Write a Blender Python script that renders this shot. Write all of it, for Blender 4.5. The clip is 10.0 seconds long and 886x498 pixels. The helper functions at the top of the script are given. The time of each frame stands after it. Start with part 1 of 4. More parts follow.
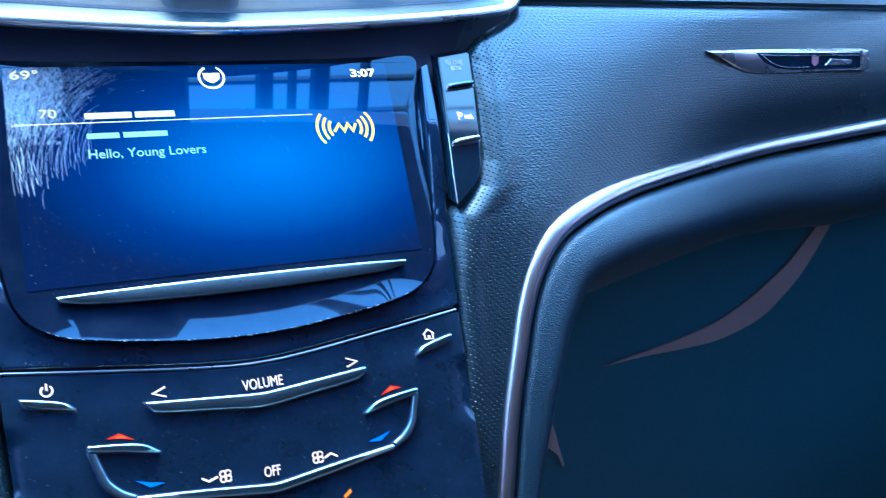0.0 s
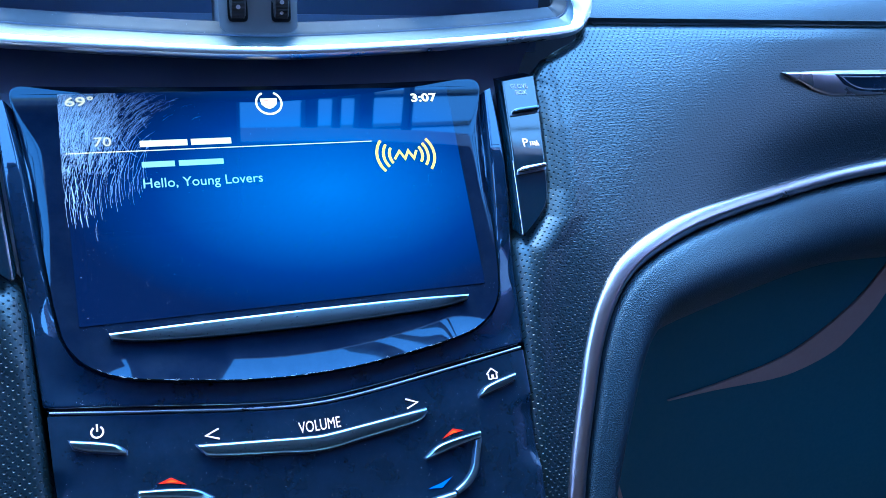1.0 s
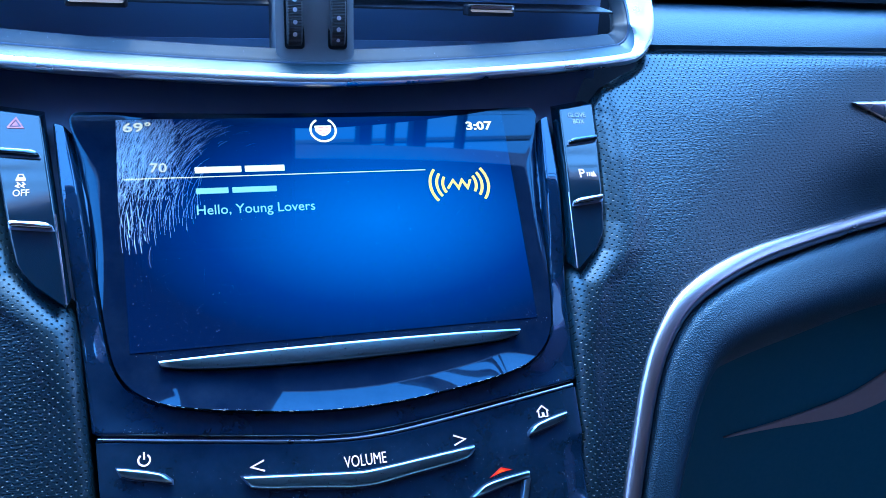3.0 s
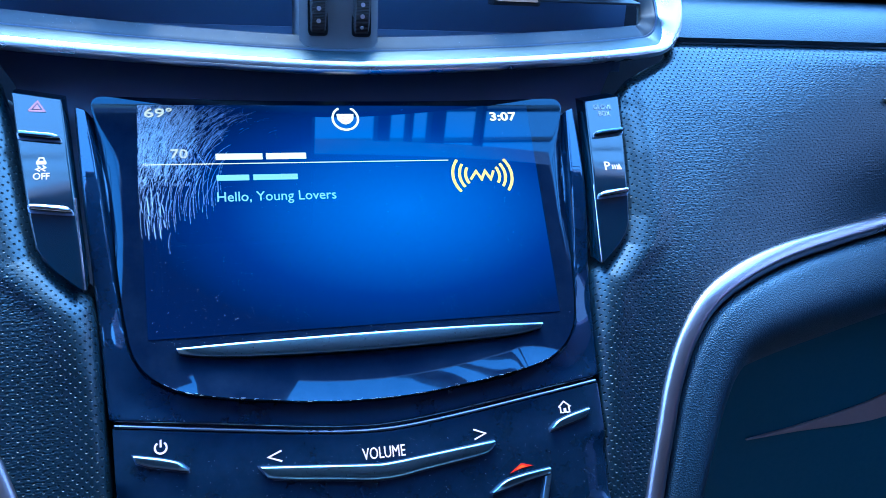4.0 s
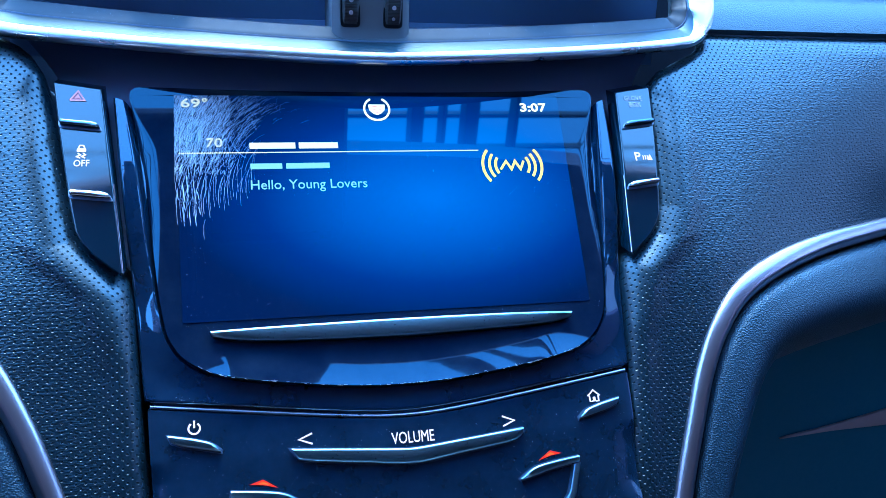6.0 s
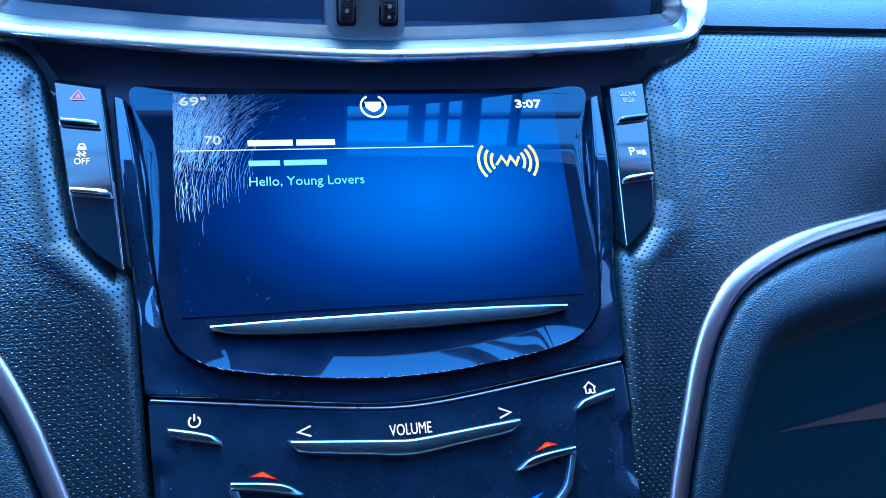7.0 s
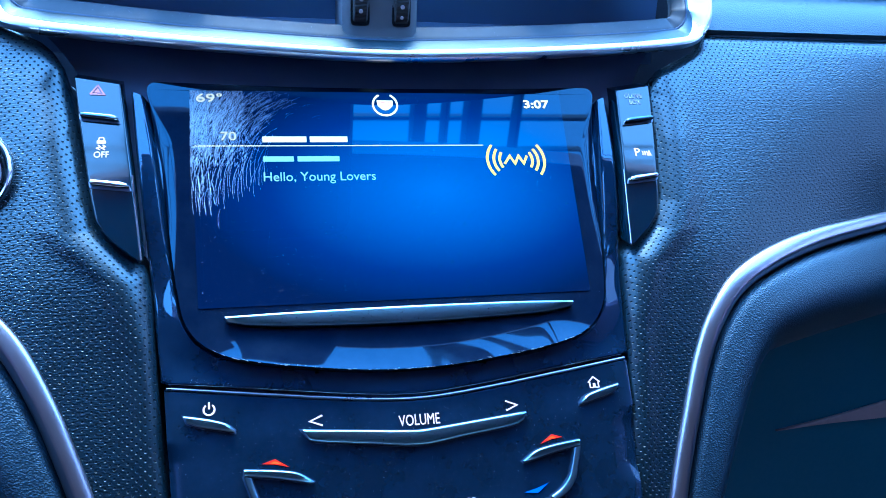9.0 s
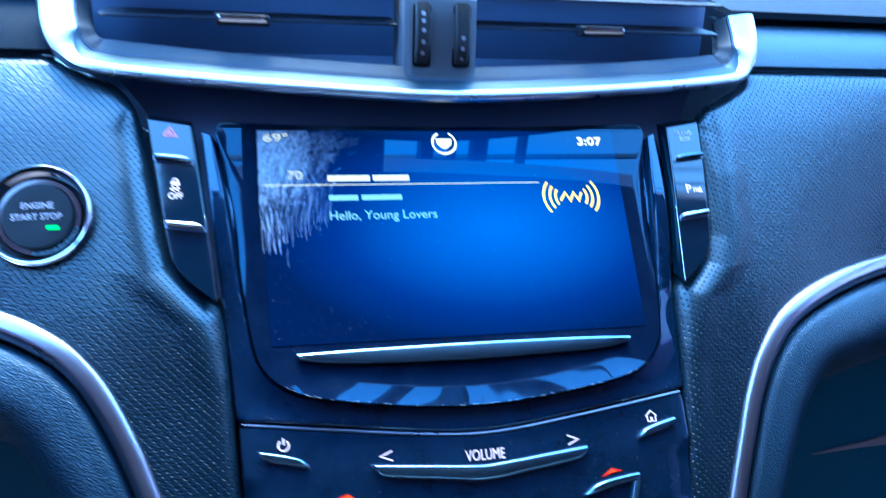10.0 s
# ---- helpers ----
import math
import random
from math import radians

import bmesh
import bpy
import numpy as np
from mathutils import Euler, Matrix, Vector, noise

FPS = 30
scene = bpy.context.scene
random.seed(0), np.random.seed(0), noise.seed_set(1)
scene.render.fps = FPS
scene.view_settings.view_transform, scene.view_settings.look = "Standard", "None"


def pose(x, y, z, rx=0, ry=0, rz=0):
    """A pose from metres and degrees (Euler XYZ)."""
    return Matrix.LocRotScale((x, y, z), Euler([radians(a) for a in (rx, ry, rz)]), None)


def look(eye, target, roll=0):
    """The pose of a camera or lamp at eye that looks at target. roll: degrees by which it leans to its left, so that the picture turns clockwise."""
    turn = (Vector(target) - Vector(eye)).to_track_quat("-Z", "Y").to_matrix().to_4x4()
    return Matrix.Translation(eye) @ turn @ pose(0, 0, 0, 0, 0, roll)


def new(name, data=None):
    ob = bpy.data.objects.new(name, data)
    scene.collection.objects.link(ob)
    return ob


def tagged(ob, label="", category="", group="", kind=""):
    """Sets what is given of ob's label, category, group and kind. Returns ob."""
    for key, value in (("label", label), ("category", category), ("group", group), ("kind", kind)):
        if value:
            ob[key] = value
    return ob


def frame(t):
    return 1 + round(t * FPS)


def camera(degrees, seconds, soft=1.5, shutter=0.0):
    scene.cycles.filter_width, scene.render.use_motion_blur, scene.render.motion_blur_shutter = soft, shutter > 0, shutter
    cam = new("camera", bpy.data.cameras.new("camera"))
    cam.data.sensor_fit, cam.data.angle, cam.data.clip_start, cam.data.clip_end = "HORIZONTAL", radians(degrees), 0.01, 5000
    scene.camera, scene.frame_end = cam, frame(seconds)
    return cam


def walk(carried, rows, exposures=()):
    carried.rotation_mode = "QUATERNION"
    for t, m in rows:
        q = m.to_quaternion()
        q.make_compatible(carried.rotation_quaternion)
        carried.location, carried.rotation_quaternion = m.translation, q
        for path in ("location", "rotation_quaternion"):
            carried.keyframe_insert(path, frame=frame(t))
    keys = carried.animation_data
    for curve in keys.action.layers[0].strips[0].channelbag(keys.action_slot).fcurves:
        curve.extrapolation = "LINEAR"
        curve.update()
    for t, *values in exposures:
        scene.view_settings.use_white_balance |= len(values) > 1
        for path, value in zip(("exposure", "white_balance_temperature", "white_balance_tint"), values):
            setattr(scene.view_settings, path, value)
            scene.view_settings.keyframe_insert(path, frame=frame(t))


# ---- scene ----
cam = camera(56.6, 10.0, soft=0.7, shutter=0.5)
PATH = [
    (0, (-0.0621, -0.0557, 0.8463), (0.7159, 1.6564, 0.1657), 2.50),
    (0.5, (-0.0688, -0.0448, 0.8530), (0.6567, 1.6957, 0.1864), 2.05),
    (1, (-0.0643, -0.0305, 0.8482), (0.6275, 1.7284, 0.1943), 2.05),
    (1.5, (-0.0631, -0.0345, 0.8526), (0.6023, 1.7346, 0.1987), 2.17),
    (2, (-0.0633, -0.0218, 0.8504), (0.5770, 1.7584, 0.2017), 2.15),
    (2.5, (-0.0646, -0.0168, 0.8562), (0.5546, 1.7719, 0.2103), 2.32),
    (2.7, (-0.0623, -0.0223, 0.8564), (0.5385, 1.7754, 0.2180), 2.26),
    (3.8, (-0.0616, -0.0150, 0.8476), (0.4856, 1.8039, 0.2213), 2.49),
    (4, (-0.0633, -0.0163, 0.8482), (0.4783, 1.8033, 0.2192), 2.67),
    (4.5, (-0.0696, -0.0165, 0.8480), (0.4497, 1.8112, 0.2239), 2.81),
    (5, (-0.0676, -0.0189, 0.8451), (0.4265, 1.8166, 0.2230), 2.65),
    (5.5, (-0.0664, -0.0217, 0.8460), (0.4130, 1.8187, 0.2270), 2.51),
    (5.7, (-0.0650, -0.0218, 0.8439), (0.4079, 1.8211, 0.2273), 2.39),
    (6.8, (-0.0618, -0.0229, 0.8375), (0.3995, 1.8263, 0.2314), 1.75),
    (7, (-0.0616, -0.0274, 0.8384), (0.3989, 1.8218, 0.2313), 1.67),
    (7.5, (-0.0628, -0.0321, 0.8401), (0.4030, 1.8153, 0.2315), 1.81),
    (8, (-0.0653, -0.0371, 0.8392), (0.4015, 1.8106, 0.2326), 2.05),
    (8.5, (-0.0631, -0.0364, 0.8357), (0.4035, 1.8113, 0.2289), 2.22),
    (9, (-0.0688, -0.0350, 0.8386), (0.3969, 1.8138, 0.2343), 2.43),
    (9.5, (-0.0762, -0.0320, 0.8434), (0.3914, 1.8176, 0.2432), 2.51),
    (9.8, (-0.0839, -0.0320, 0.8503), (0.3850, 1.8150, 0.2433), 2.60),
    (9.9, (-0.0910, -0.0307, 0.8500), (0.3752, 1.8204, 0.2535), 2.49),
    (10, (-0.0983, -0.0329, 0.8557), (0.3654, 1.8186, 0.2584), 2.48),
]
walk(cam, [(t, look(eye, target, roll)) for t, eye, target, roll in PATH],
     exposures=[(0.0, 5.46, 5560, -14), (1.0, 5.28, 5330, -12), (2.5, 5.13, 5050, -10), (5.5, 5.06, 4880, -10), (8.0, 5.13, 4880, -11), (10.0, 5.18, 4830, -10)])

# ---- world and light ----
world = bpy.data.worlds.new("world")
scene.world = world
world.use_nodes = True
wn, wl = world.node_tree.nodes, world.node_tree.links
sky = wn.new("ShaderNodeTexSky")
sky.sky_type, sky.sun_disc = "NISHITA", False
sky.dust_density, sky.ozone_density, sky.altitude = 0.1, 3.0, 2500
sky.sun_elevation, sky.sun_rotation = radians(62), radians(0)
wl.new(sky.outputs[0], wn["Background"].inputs[0])
wn["Background"].inputs[1].default_value = 0.15
sun = new("sun", bpy.data.lights.new("sun", "SUN"))
sun.data.energy, sun.data.angle, sun.data.color = 0.5, radians(30), (1.0, 0.95, 0.88)
sun.matrix_world = look((0, 0, 3), (0.0, -0.469, 3 - 0.883))

# ---- materials ----
GLOW = 1 / 17  # lamps and display against the daylight


def material(name, base=(0.5, 0.5, 0.5), rough=0.5, metal=0.0, coat=0.0, spec=0.5, emit=None, power=1.0):
    m = bpy.data.materials.new(name)
    m.use_nodes = True
    b = m.node_tree.nodes["Principled BSDF"]
    b.inputs["Base Color"].default_value = (*base, 1)
    b.inputs["Roughness"].default_value = rough
    b.inputs["Metallic"].default_value = metal
    b.inputs["Coat Weight"].default_value = coat
    b.inputs["Coat Roughness"].default_value = 0.03
    b.inputs["Specular IOR Level"].default_value = spec
    if emit:
        b.inputs["Emission Color"].default_value = (*emit, 1)
        b.inputs["Emission Strength"].default_value = power * GLOW
    return m


class Nodes:
    """Short hand for wiring one material."""

    def __init__(self, m):
        self.tree = m.node_tree
        self.bsdf = self.tree.nodes["Principled BSDF"]

    def add(self, kind, **props):
        n = self.tree.nodes.new(kind)
        for k, v in props.items():
            n.inputs[k].default_value = v
        return n

    def link(self, a, b):
        self.tree.links.new(a, b)

    def math(self, op, a, b=0.0, c=0.0):
        n = self.tree.nodes.new("ShaderNodeMath")
        n.operation = op
        for i, v in enumerate((a, b, c)):
            if isinstance(v, (int, float)):
                n.inputs[i].default_value = v
            else:
                self.link(v, n.inputs[i])
        return n.outputs[0]

    def ramp(self, fac, stops):
        n = self.tree.nodes.new("ShaderNodeValToRGB")
        e = n.color_ramp.elements
        while len(e) < len(stops):
            e.new(0.5)
        for el, (p, c) in zip(e, stops):
            el.position, el.color = p, (*c, 1)
        self.link(fac, n.inputs[0])
        return n.outputs[0]

    def bump(self, height, strength, distance, under=None):
        n = self.add("ShaderNodeBump", Strength=strength, Distance=distance)
        self.link(height, n.inputs["Height"])
        if under:
            self.link(under.outputs[0], n.inputs["Normal"])
        self.link(n.outputs[0], self.bsdf.inputs["Normal"])
        return n


def speckle(m, scale, lo, hi, socket="Roughness", detail=4.0):
    """Uneven wear: noise between two values into one socket."""
    k = Nodes(m)
    co = k.add("ShaderNodeTexCoord")
    t = k.add("ShaderNodeTexNoise", Scale=scale, Detail=detail)
    k.link(co.outputs["Object"], t.inputs["Vector"])
    r = k.add("ShaderNodeMapRange")
    r.inputs["From Min"].default_value, r.inputs["From Max"].default_value = 0.3, 0.7
    r.inputs["To Min"].default_value, r.inputs["To Max"].default_value = lo, hi
    k.link(t.outputs[0], r.inputs[0])
    k.link(r.outputs[0], k.bsdf.inputs[socket])
    return m


def smudges(m, film, scale=38.0):
    """A thin uneven film of dust and finger marks over a glossy base colour."""
    t = m.node_tree
    bsdf = t.nodes["Principled BSDF"]
    co, no, ra, mix = t.nodes.new("ShaderNodeTexCoord"), t.nodes.new("ShaderNodeTexNoise"), t.nodes.new("ShaderNodeMapRange"), t.nodes.new("ShaderNodeMix")
    no.inputs["Scale"].default_value, no.inputs["Detail"].default_value, no.inputs["Roughness"].default_value = scale, 9.0, 0.68
    ra.inputs["From Min"].default_value, ra.inputs["From Max"].default_value = 0.42, 0.72
    mix.data_type = "RGBA"
    mix.inputs["A"].default_value = bsdf.inputs["Base Color"].default_value
    mix.inputs["B"].default_value = (*film, 1)
    t.links.new(co.outputs["Object"], no.inputs["Vector"])
    t.links.new(no.outputs["Fac"], ra.inputs["Value"])
    t.links.new(ra.outputs["Result"], mix.inputs["Factor"])
    t.links.new(mix.outputs["Result"], bsdf.inputs["Base Color"])
    return m


def leather(name, base, rough, holes, depth=0.00012, cells=950.0, wide=(0.48, 1.0, 1.25), warped=0.0010):
    m = material(name, base, rough, spec=0.8)
    k = Nodes(m)
    k.bsdf.inputs["Specular Tint"].default_value = (0.82, 0.95, 1.0, 1)
    co = k.add("ShaderNodeTexCoord")
    cell = k.add("ShaderNodeTexVoronoi", Scale=cells)
    cell.feature = "F1"
    warp = k.add("ShaderNodeTexNoise", Scale=260.0, Detail=3.0)
    k.link(co.outputs["Object"], warp.inputs["Vector"])
    mix = k.add("ShaderNodeMix")
    mix.data_type = "VECTOR"
    mix.inputs[0].default_value = warped
    k.link(co.outputs["Object"], mix.inputs[4])
    k.link(warp.outputs["Color"], mix.inputs[5])
    stretch = k.add("ShaderNodeMapping")
    stretch.inputs["Scale"].default_value = wide
    k.link(mix.outputs[1], stretch.inputs["Vector"])
    k.link(stretch.outputs[0], cell.inputs["Vector"])
    grain = k.math("SUBTRACT", 1.0, k.math("MINIMUM", k.math("MULTIPLY", cell.outputs["Distance"], 1.4), 1.0))
    grain = k.math("ADD", grain, k.math("MULTIPLY", warp.outputs["Fac"], 0.12))
    if holes:
        rim = k.add("ShaderNodeUVMap")
        rim.uv_map = "Edge"
        away = k.add("ShaderNodeSeparateXYZ")
        k.link(rim.outputs[0], away.inputs[0])
        taut = k.add("ShaderNodeMapRange")  # the leather is drawn smooth over the rolled edge
        taut.interpolation_type = "SMOOTHSTEP"
        for socket, value in (("From Min", 0.006), ("From Max", 0.022), ("To Min", 0.12), ("To Max", 1.0)):
            taut.inputs[socket].default_value = value
        k.link(away.outputs[0], taut.inputs[0])
        grain = k.math("MULTIPLY", grain, taut.outputs[0])
    under = k.bump(grain, 0.9, depth)
    big = k.add("ShaderNodeTexNoise", Scale=9.0, Detail=5.0)
    k.link(co.outputs["Object"], big.inputs["Vector"])
    tone = k.ramp(big.outputs["Fac"], [(0.3, tuple(0.8 * c for c in base)), (0.7, tuple(1.25 * c for c in base))])
    r = k.math("MULTIPLY_ADD", big.outputs["Fac"], 0.18, rough - 0.09)
    k.link(r, k.bsdf.inputs["Roughness"])
    if not holes:
        k.link(tone, k.bsdf.inputs["Base Color"])
        return m
    sx, sy = 0.0034, 0.00195
    uv = k.add("ShaderNodeSeparateXYZ")
    first = k.add("ShaderNodeUVMap")
    first.uv_map = "UVMap"
    k.link(first.outputs[0], uv.inputs[0])
    b = k.math("DIVIDE", uv.outputs[1], sy)
    row = k.math("MODULO", k.math("FLOOR", b), 2.0)
    a = k.math("MULTIPLY_ADD", row, 0.5, k.math("DIVIDE", uv.outputs[0], sx))
    fx = k.math("MULTIPLY", k.math("SUBTRACT", k.math("FRACT", a), 0.5), sx)
    fy = k.math("MULTIPLY", k.math("SUBTRACT", k.math("FRACT", b), 0.5), sy)
    d = k.math("SQRT", k.math("ADD", k.math("MULTIPLY", fx, fx), k.math("MULTIPLY", fy, fy)))
    n = k.add("ShaderNodeMapRange")
    n.interpolation_type = "SMOOTHSTEP"
    n.inputs["From Min"].default_value, n.inputs["From Max"].default_value = 0.00035, 0.00056
    k.link(d, n.inputs[0])
    k.bump(n.outputs[0], 0.75, 0.00040, under)
    k.link(k.math("MULTIPLY_ADD", n.outputs[0], 0.70, 0.04), k.bsdf.inputs["Specular IOR Level"])
    shade = k.add("ShaderNodeMix")
    shade.data_type = "RGBA"
    shade.inputs[6].default_value = (0.008, 0.014, 0.020, 1)
    k.link(n.outputs[0], shade.inputs[0])
    k.link(tone, shade.inputs[7])
    k.link(shade.outputs[2], k.bsdf.inputs["Base Color"])
    return m


M_PERF = leather("perforated_leather", (0.006, 0.015, 0.025), 0.30, True, 0.00016)
M_PAD = leather("grained_leather", (0.007, 0.020, 0.036), 0.38, False, 0.00022, 1300.0, (0.85, 1.0, 1.0), 0.0005)
M_SMOOTH = leather("smooth_leather", (0.014, 0.026, 0.040), 0.38, False, 0.00012, 1250.0, (0.85, 1.0, 1.0), 0.0005)
M_PIANO = speckle(material("piano_black", (0.005, 0.012, 0.026), 0.06, spec=0.72), 60, 0.012, 0.035)
M_PIANO.node_tree.nodes["Principled BSDF"].inputs["Specular Tint"].default_value = (0.5, 0.72, 1.0, 1)  # blue sheen of the coated panels
M_STRIP = speckle(material("pale_piano_black", (0.003, 0.010, 0.020), 0.10, spec=0.75), 60, 0.05, 0.10)
M_STRIP.node_tree.nodes["Principled BSDF"].inputs["Specular Tint"].default_value = (0.88, 0.96, 1.0, 1)
M_GLASS = speckle(material("black_cover_glass", (0.003, 0.0065, 0.019), 0.02, spec=0.42), 60, 0.010, 0.03)
M_FRAME = speckle(material("piano_black_frame", (0.004, 0.012, 0.032), 0.06, spec=0.8), 60, 0.012, 0.03)
M_FRAME.node_tree.nodes["Principled BSDF"].inputs["Specular Tint"].default_value = (0.54, 0.74, 1.0, 1)
M_GLASS.node_tree.nodes["Principled BSDF"].inputs["Specular Tint"].default_value = (0.36, 0.66, 1.0, 1)  # blue coating
for glossy in (M_PIANO, M_FRAME):
    smudges(glossy, (0.010, 0.020, 0.043))
smudges(M_GLASS, (0.008, 0.014, 0.030))
M_CHROME = speckle(material("bright_chrome", (0.62, 0.63, 0.66), 0.10, 1.0), 40, 0.06, 0.14)
M_SATIN = speckle(material("satin_chrome", (0.60, 0.60, 0.63), 0.28, 1.0), 30, 0.25, 0.32)
M_MIRROR = speckle(material("polished_chrome", (0.62, 0.63, 0.66), 0.05, 1.0), 40, 0.03, 0.07)
M_STEP = speckle(material("brushed_step", (0.055, 0.075, 0.09), 0.5, 1.0), 30, 0.46, 0.54)
M_BUTTON = speckle(material("brushed_button_metal", (0.24, 0.36, 0.45), 0.3, 1.0), 1500, 0.27, 0.33)
M_ROCKER = speckle(material("dark_rocker_metal", (0.10, 0.14, 0.18), 0.25, 1.0), 60, 0.2, 0.3)
M_TRIM = speckle(material("satin_trim", (0.42, 0.38, 0.42), 0.30, 1.0), 30, 0.26, 0.34)
M_MOAT = material("gap_black", (0.028, 0.045, 0.09), 0.5)
M_GREY = speckle(material("grey_vent_plastic", (0.066, 0.070, 0.080), 0.6, spec=0.25), 300, 0.48, 0.62)
# The vent grey again, lightened to stand for light on the upright divider
M_HUB = speckle(material("lightened_vent_plastic", (0.16, 0.165, 0.18), 0.6, spec=0.25), 300, 0.5, 0.65)
M_DARK = speckle(material("dark_moulded_plastic", (0.017, 0.021, 0.034), 0.55), 300, 0.5, 0.65)
M_TOP = speckle(material("dark_dash_top", (0.012, 0.018, 0.026), 0.8, spec=0.12), 300, 0.75, 0.85)
M_LOWER = speckle(material("dark_grained_plastic", (0.020, 0.088, 0.140), 0.6, spec=0.2), 300, 0.55, 0.7)
# pale mauve colour that stands in for light falling on the glovebox
M_LIGHT_PATCH = speckle(material("mauve_light_patch", (0.25, 0.19, 0.21), 0.6), 200, 0.5, 0.7)
M_CAP = material("satin_black", (0.004, 0.006, 0.010), 0.28, spec=0.4)
M_BLACK = material("matt_black", (0.16, 0.21, 0.35), 0.5, spec=0.5)
M_RUBBER = material("black_rubber", (0.045, 0.046, 0.05), 0.5)
M_WHITE = material("backlit_white", (0.6, 0.48, 0.5), 0.5, emit=(1.0, 0.62, 0.50), power=0.36)
M_TITLE = material("screen_white", (0.02, 0.02, 0.02), 0.5, emit=(1.0, 0.90, 0.62), power=1.1)
M_NAME = material("screen_name_white", (0.02, 0.02, 0.02), 0.5, emit=(1.0, 0.90, 0.66), power=0.62)
M_DIM = material("screen_dim_white", (0.02, 0.02, 0.02), 0.5, emit=(1.0, 0.93, 0.78), power=0.4)
M_CYAN = material("screen_cyan", (0.02, 0.02, 0.02), 0.5, emit=(0.45, 0.85, 0.90), power=0.48)
M_GOLD = material("screen_gold", (0.02, 0.02, 0.02), 0.5, emit=(1.0, 0.50, 0.05), power=1.3)
M_CRESTBAR = material("screen_rose", (0.02, 0.02, 0.02), 0.5, emit=(0.9, 0.35, 0.40), power=0.6)
M_PRINT = material("white_print", (0.55, 0.5, 0.55), 0.5)
M_RED = material("red_lamp", (0.08, 0.005, 0.002), 0.4, emit=(1.0, 0.012, 0.0), power=0.6)
M_EMBER = material("ember_lamp", (0.2, 0.03, 0.0), 0.4, emit=(1.0, 0.08, 0.01), power=1.2)
M_BLUE = material("blue_lamp", (0.02, 0.1, 0.3), 0.4, emit=(0.0, 0.10, 1.0), power=0.6)
M_AMBER = material("amber_lamp", (0.3, 0.1, 0.02), 0.4, emit=(1.0, 0.22, 0.0), power=0.55)
M_GREEN = material("green_lamp", (0.02, 0.3, 0.05), 0.4, emit=(0.10, 0.9, 0.08), power=1.0)
M_HAZARD = material("red_print", (0.62, 0.20, 0.22), 0.5)
M_CREST = material("red_crest", (0.45, 0.2, 0.25), 0.35)
M_HEAD = speckle(material("headliner_cloth", (0.36, 0.27, 0.32), 0.9), 500, 0.85, 0.95)
M_CARPET = speckle(material("mauve_carpet", (0.16, 0.13, 0.14), 0.95), 700, 0.9, 1.0)
M_DUST = material("dust", (0.22, 0.23, 0.26), 0.8)
M_SCRATCH = material("scratched_coating", (0.62, 0.64, 0.68), 0.42)
M_SIDE_BLOCK = speckle(material("mauve_side_block", (0.40, 0.32, 0.36), 0.9), 3, 0.8, 0.95)
M_REFLECTED = speckle(material("mauve_reflected_block", (0.55, 0.36, 0.52), 0.7), 200, 0.6, 0.8)
M_BEAM = material("painted_steel_beam", (0.05, 0.05, 0.055), 0.6)


def display_material():
    m = material("lit_display", (0.002, 0.002, 0.004), 0.025, spec=0.45)
    k = Nodes(m)
    co = k.add("ShaderNodeTexCoord")
    uv = k.add("ShaderNodeSeparateXYZ")
    k.link(co.outputs["UV"], uv.inputs[0])
    dx = k.math("DIVIDE", k.math("SUBTRACT", uv.outputs[0], 0.62), 0.62)
    dy = k.math("DIVIDE", k.math("SUBTRACT", uv.outputs[1], 0.50), 0.56)
    d = k.math("SQRT", k.math("ADD", k.math("MULTIPLY", dx, dx), k.math("MULTIPLY", dy, dy)))
    c = k.ramp(d, [(0.0, (0.0, 0.125, 0.52)), (0.35, (0.0, 0.080, 0.38)), (0.7, (0.0005, 0.024, 0.17)), (1.0, (0.001, 0.008, 0.055))])
    k.link(c, k.bsdf.inputs["Emission Color"])
    k.bsdf.inputs["Emission Strength"].default_value = 0.76 * GLOW
    k.bsdf.inputs["Specular Tint"].default_value = (0.35, 0.68, 1.0, 1)
    return m


M_DISPLAY = display_material()

# ---- geometry helpers ----
# Frame of the centre stack: u to the right, v up its slope, w out of it.
SO, SV, SW = Vector((0, 0.30, 0.70)), Vector((0, 0.6327, 0.7744)), Vector((0, -0.7744, 0.6327))


def stack(u, v, w=0.0):
    return SO + Vector((u, 0, 0)) + SV * v + SW * w


def lerp(table, x):
    return float(np.interp(x, [r[0] for r in table], [r[1] for r in table]))


def smooth_line(pts, n):
    """n points evenly along a smooth curve through pts (Catmull-Rom)."""
    p = [Vector(q) for q in pts]
    p = [2 * p[0] - p[1], *p, 2 * p[-1] - p[-2]]
    fine = []
    for i in range(1, len(p) - 2):
        a, b, c, d = p[i - 1:i + 3]
        for j in range(20):
            t = j / 20
            fine.append(0.5 * (2 * b + (c - a) * t + (2 * a - 5 * b + 4 * c - d) * t * t + (3 * b - a - 3 * c + d) * t ** 3))
    fine.append(p[-2])
    run = [0.0]
    for a, b in zip(fine, fine[1:]):
        run.append(run[-1] + (b - a).length)
    out = []
    for i in range(n):
        s = run[-1] * i / (n - 1)
        j = min(max(int(np.searchsorted(run, s)), 1), len(fine) - 1)
        f = (s - run[j - 1]) / max(run[j] - run[j - 1], 1e-9)
        out.append(fine[j - 1].lerp(fine[j], f))
    return out


